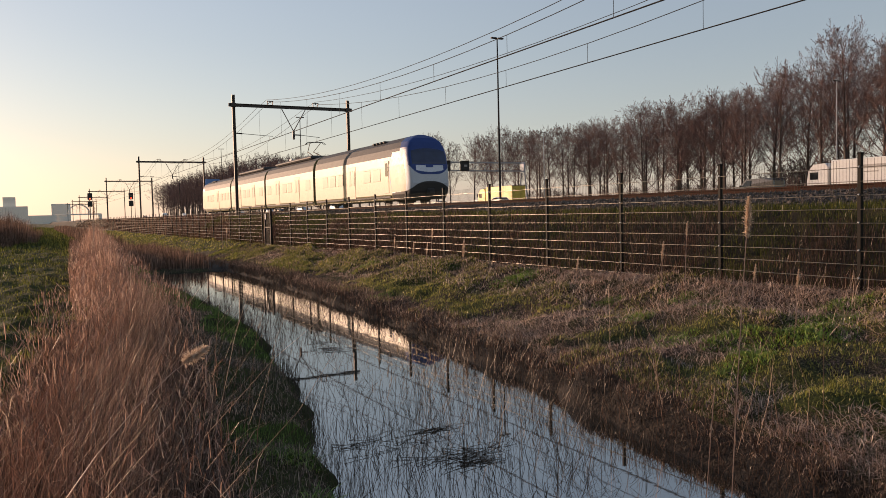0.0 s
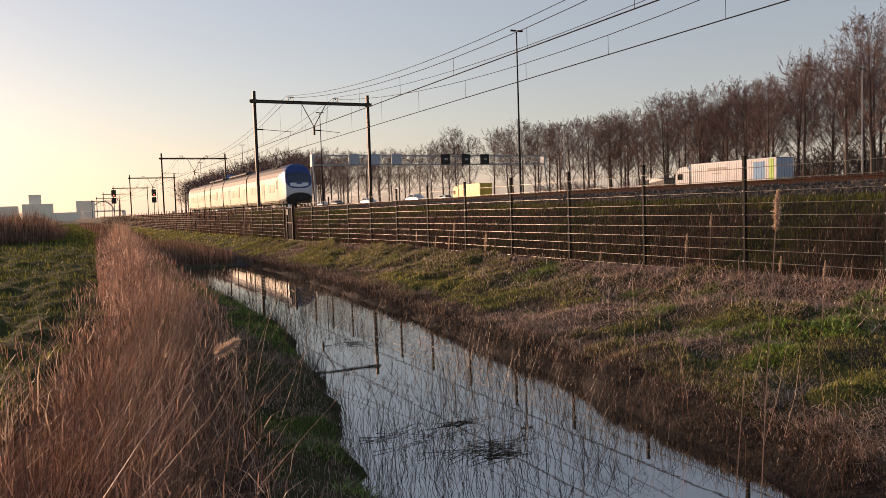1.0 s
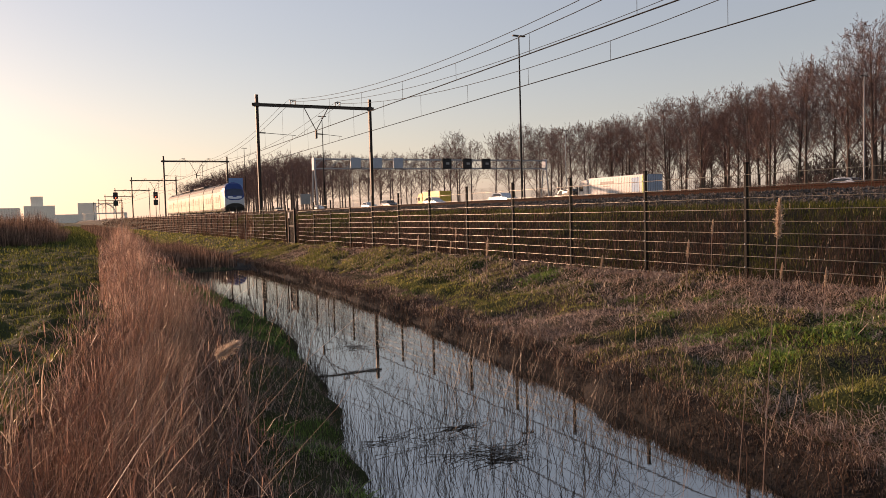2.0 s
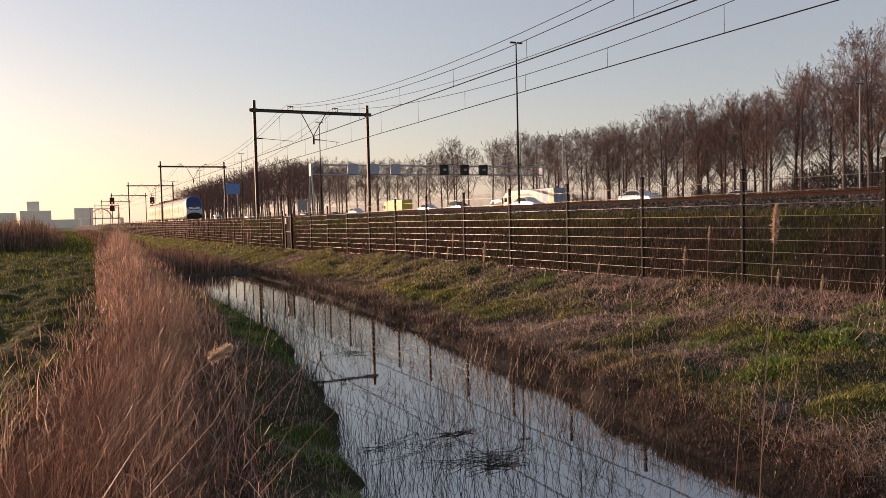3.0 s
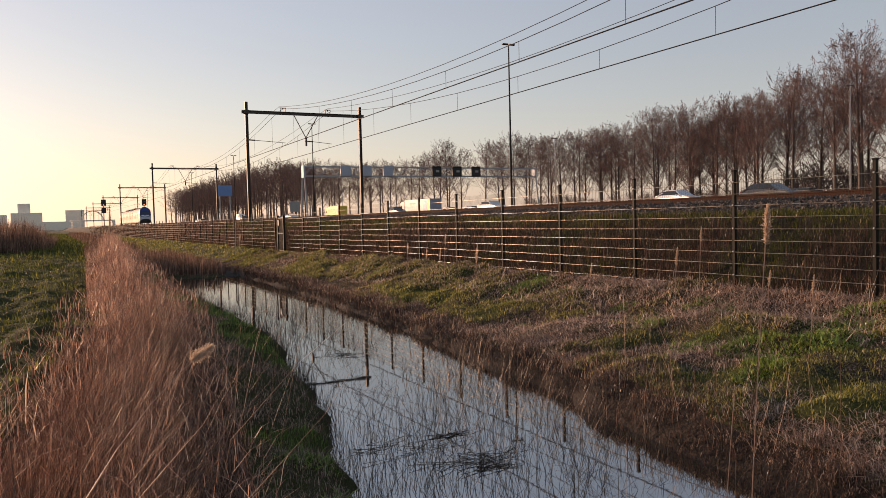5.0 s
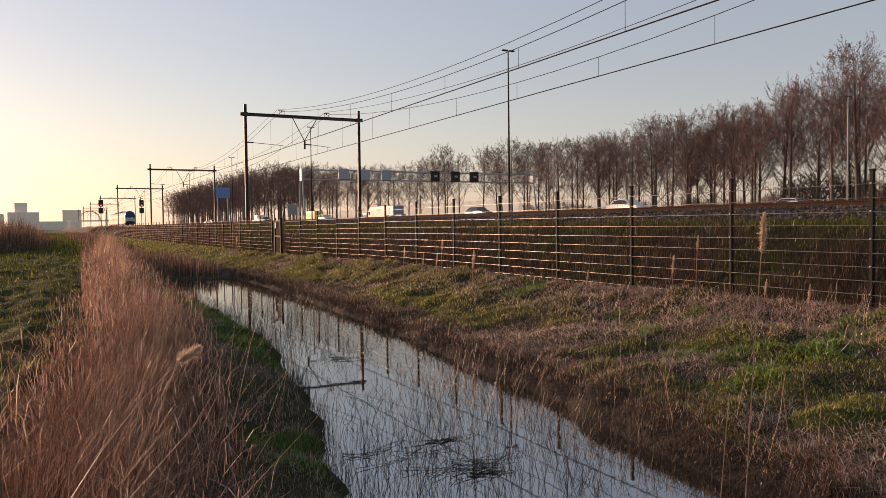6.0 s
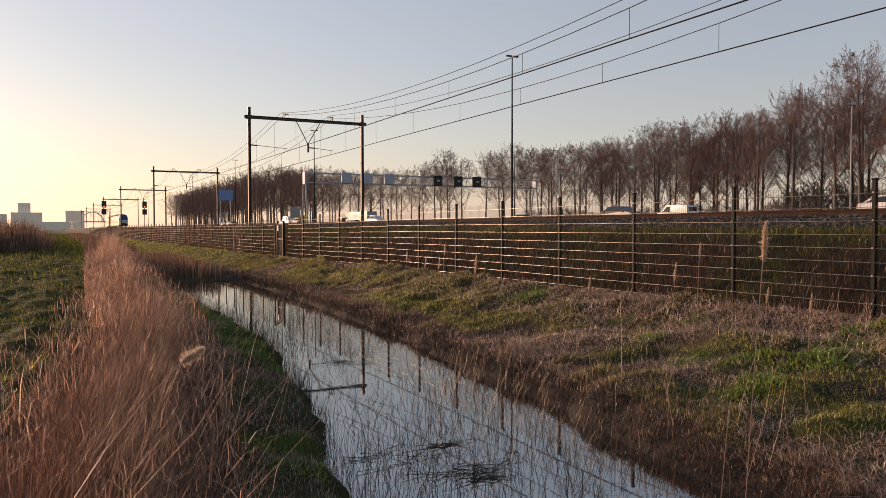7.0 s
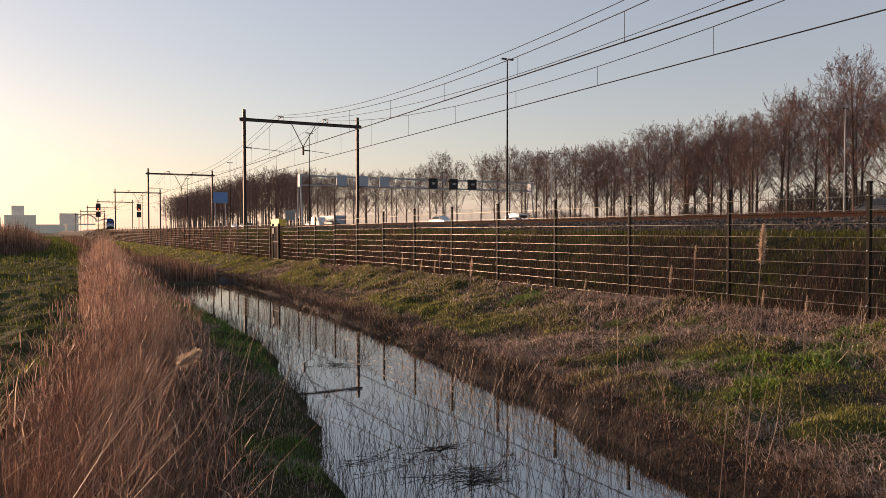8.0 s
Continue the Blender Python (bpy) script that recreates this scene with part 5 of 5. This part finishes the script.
def build_water_reeds():
    n = 2300
    y = 2.6 + 22 * rng.random(n) ** 1.6
    l, r = left_edge(y), right_edge(y)
    u = rng.random(n)
    x = l + (r - l) * (0.02 + 0.96 * u)
    keep = vnoise(x * 0.8, y * 0.4, 61) + 0.25 * np.abs(u - 0.5) > 0.50
    x, y = x[keep], y[keep]
    n = len(x)
    stalks("water_reeds", x, y, 0.25 + 0.75 * rng.random(n) ** 1.5, np.interp(y, (3, 24), (0.0025, 0.0042)), 0.26, [WET], "thin dead reed stems standing in the water", "reeds", z=np.full(n, WATER_Z - 0.12), droop=0.3, seed=62)
    n = 650
    y = 3.2 + 15 * rng.random(n) ** 1.3
    l, r = left_edge(y), right_edge(y)
    x = l + (r - l) * (0.1 + 0.75 * rng.random(n))
    stalks("broken_reeds", x, y, 0.2 + 0.45 * rng.random(n), np.full(n, 0.003), 0.9, [WET], "broken reed stems bent down to the water", "reeds", z=np.full(n, WATER_Z - 0.04), droop=1.3, seed=64)
    n = 3200
    y = 2.0 + 34 * rng.random(n) ** 1.3
    x = right_edge(y) + 0.22 + 0.55 * rng.normal(0, 0.5, n)
    stalks("edge_stalks", x, y, 0.08 + 0.4 * rng.random(n) ** 1.6, np.interp(y, (3, 30), (0.0022, 0.006)), 0.35, [DRY_SHADED], "dry stalks along the far water's edge", "reeds", seed=63)
    n = 1200
    y = 3.0 + 24 * rng.random(n) ** 1.3
    x = left_edge(y) - 0.02 + 0.16 * rng.normal(0, 0.5, n)
    stalks("near_edge_stalks", x, y, 0.15 + 0.35 * rng.random(n), np.interp(y, (3, 30), (0.0025, 0.005)), 0.25, [WET], "dark stalks along the near water's edge", "reeds", seed=65)
    r = np.random.default_rng(66)

    def mat(name, x, y, n, sx, sy, label):
        raft = thing(name, label, "plant debris", pose(-0.171 + NARROW * x, -0.252 + NARROW * y, WATER_Z), group="floating debris")
        for _ in range(n):
            p = Vector((r.normal(0, sx), r.normal(0, sy), 0.004 + 0.02 * r.random()))
            a, k = r.normal(0.1, 0.5), 0.06 + 0.22 * r.random()
            d = Vector((math.cos(a), math.sin(a), r.normal(0, 0.08))) * k
            part("stem", Geo().tube(p - d, p + d, 0.003, 0.0015, 4), WET, raft)
    for x, y, n, sx, sy in ((3.1, 5.85, 24, 0.22, 0.08), (3.65, 5.95, 14, 0.2, 0.1), (3.4, 6.9, 18, 0.1, 0.03), (2.45, 6.95, 9, 0.14, 0.08), (4.2, 13.2, 16, 0.12, 0.15), (3.2, 5.55, 22, 0.12, 0.05), (2.9, 6.6, 10, 0.2, 0.1)):
        mat("reed_raft", x, y, n, sx, sy, "dark raft of dead reeds floating on the ditch")


# Distance haze is mixed into this pale warm colour of walls and bridge.
HAZE_PALE = surf("haze_pale_facade", (0.88, 0.76, 0.63), (0.94, 0.82, 0.69), 0.1, 1.0, 0.9, 0, 0)


def build_far_buildings():
    def block(name, label, boxes):
        b = thing(name, label, "building")
        for c, s in boxes:
            part("wall", Geo().box(c, s), HAZE_PALE, b)
    block("office_building", "haze-pale office block with a stepped roof far off", [((-31, 1200, 10), (38, 30, 31)), ((-34, 1202, 30), (15, 20, 17))])
    block("office_building", "plain grey box-shaped building far off", [((24, 1000, 11), (20, 30, 26))])
    block("warehouse", "long low grey hall far off", [((-62, 900, 8), (40, 30, 20))])
    block("warehouse", "low dark hall far off behind the meadow", [((3, 880, 4), (28, 20, 12))])
    br = thing("arch_bridge", "distant grey steel arch bridge over the railway", "bridge")
    for y in (900, 912):
        pts = [(39 + 10.5 * math.cos(a), y, 11 + 10 * math.sin(a)) for a in np.linspace(0, math.pi, 15)]
        part("arch", Geo().path(pts, 0.5, 6), HAZE_PALE, br)
        for a in np.linspace(0.5, math.pi - 0.5, 6):
            part("hanger", Geo().tube((39 + 10.5 * math.cos(a), y, 11), (39 + 10.5 * math.cos(a), y, 11 + 10 * math.sin(a)), 0.12), HAZE_PALE, br)
    part("deck", Geo().box((39, 906, 10.5), (44, 13, 1.4)), HAZE_PALE, br)
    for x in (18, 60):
        part("pier", Geo().box((x, 906, 5.5), (3, 12, 9.4)), HAZE_PALE, br)


build_ground()
build_road()
build_track()
build_stones()
build_wires()
build_portals()
build_fence()
train = build_train()
build_gantry()
for k in range(6):
    street_lamp(33.0, 51.6 + 53 * k, 16.9, 1)
for y in (54, 111, 167, 224):
    street_lamp(80.5, y, 16.7, 0)
build_guard_rails()
build_signs()
build_signals()
build_trees()
build_reeds()
build_grass()
build_water_reeds()
build_side_weeds()
nodding_reed = build_plumes()
build_clumps()
build_far_buildings()
white_truck = truck(WHITECAR, BLUEGREY, "white articulated lorry with blue and green prints", [(1.5, 3.0, 1.5, 3.6, TEAL), (0.4, 1.0, 1.3, 3.9, GREENP), (6.6, 9.4, 2.9, 3.3, GREYP), (7.4, 8.8, 2.5, 2.62, GREYP)])
yellow_truck = truck(YELLOW, YELLOW, "yellow lorry on the motorway", [], 8.0)
TRAFFIC = []      # thing, lane, place along the road at the start, speed, heading
for paint, label, kind, lane, y0, v in (
        (SILVER, "silver hatchback on the motorway", "car", 47, 127.7, -25.0), (WHITECAR, "white hatchback on the motorway", "car", 47, 203.0, -25.0),
        (DARKCAR, "dark hatchback on the motorway", "car", 47, 239.0, -26.4), (SILVER, "silver family car on the motorway", "car", 47, 148.0, -25.5),
        (DARKCAR, "black family car on the motorway", "car", 47, 165.0, -25.5), (WHITECAR, "white delivery van on the motorway", "van", 66.6, -176.5, 34.8),
        (SILVER, "silver car overtaking on the motorway", "car", 62.6, -28.0, 27.8), (DARKCAR, "dark car overtaking on the motorway", "car", 62.6, -74.0, 24.2),
        (SILVER, "silver car following in the overtaking lane", "car", 62.6, -96.0, 24.0), (SILVER, "silver estate car in the overtaking lane", "car", 62.6, -6.0, 25.0),
        (DARKCAR, "dark van ahead of the white lorry", "van", 66.6, 53.5, 19.0), (WHITECAR, "white car far down the motorway", "car", 47, 290.0, -25.0),
        (SILVER, "silver car far down the motorway", "car", 50, 185.0, -27.0), (DARKCAR, "dark car far down the motorway", "car", 44, 318.0, -24.0),
        (WHITECAR, "white van far down the motorway", "van", 47, 338.0, -24.5), (SILVER, "silver car in the distant traffic", "car", 50, 356.0, -25.0),
        (DARKCAR, "dark car in the distant traffic", "car", 44, 380.0, -24.0), (WHITECAR, "white car in the distant traffic", "car", 47, 402.0, -24.5),
        (SILVER, "silver estate car in the distant traffic", "car", 50, 430.0, -25.0), (WHITECAR, "white hatchback in the receding lane", "car", 58.5, 92.0, 24.0),
        (DARKCAR, "dark hatchback in the receding lane", "car", 62.6, 118.0, 23.0)):
    TRAFFIC.append((car(paint, label, kind), lane, y0, v))


def motions():
    """What moves: the train and the road traffic, from start to end."""
    walk(train, [(0.0, pose(TRACKS[1], 38.2, RAIL_Z)), (8.0, pose(TRACKS[1], 38.2 + 31.8 * 8, RAIL_Z))])
    walk(white_truck, [(t, pose(66.6, y - 14.55, ROAD_Z)) for t, y in ((0, 46.8), (1, 67.6), (3, 107.0), (4.5, 137.4), (7, 180), (8, 198.5))])
    walk(yellow_truck, [(t, pose(66.6, y - 11.55, ROAD_Z)) for t, y in ((0, 110.2), (1, 127.0), (3.5, 169.5), (4.5, 188), (8, 249))])
    walk(nodding_reed, [(t, pose(-1.45, 0.75, 1.0, 0, tilt, turn)) for t, tilt, turn in ((0, 0, 0), (1.5, -0.5, 2.0), (4, -1.0, 3.8), (6, -1.4, 4.8), (8, -1.6, 5.4))])
    for ob, lane, y0, v in TRAFFIC:
        walk(ob, [(t, pose(lane, y0 + v * t, ROAD_Z + 0.03, 0, 0, 0 if v > 0 else 180)) for t in (0.0, 8.0)])


motions()
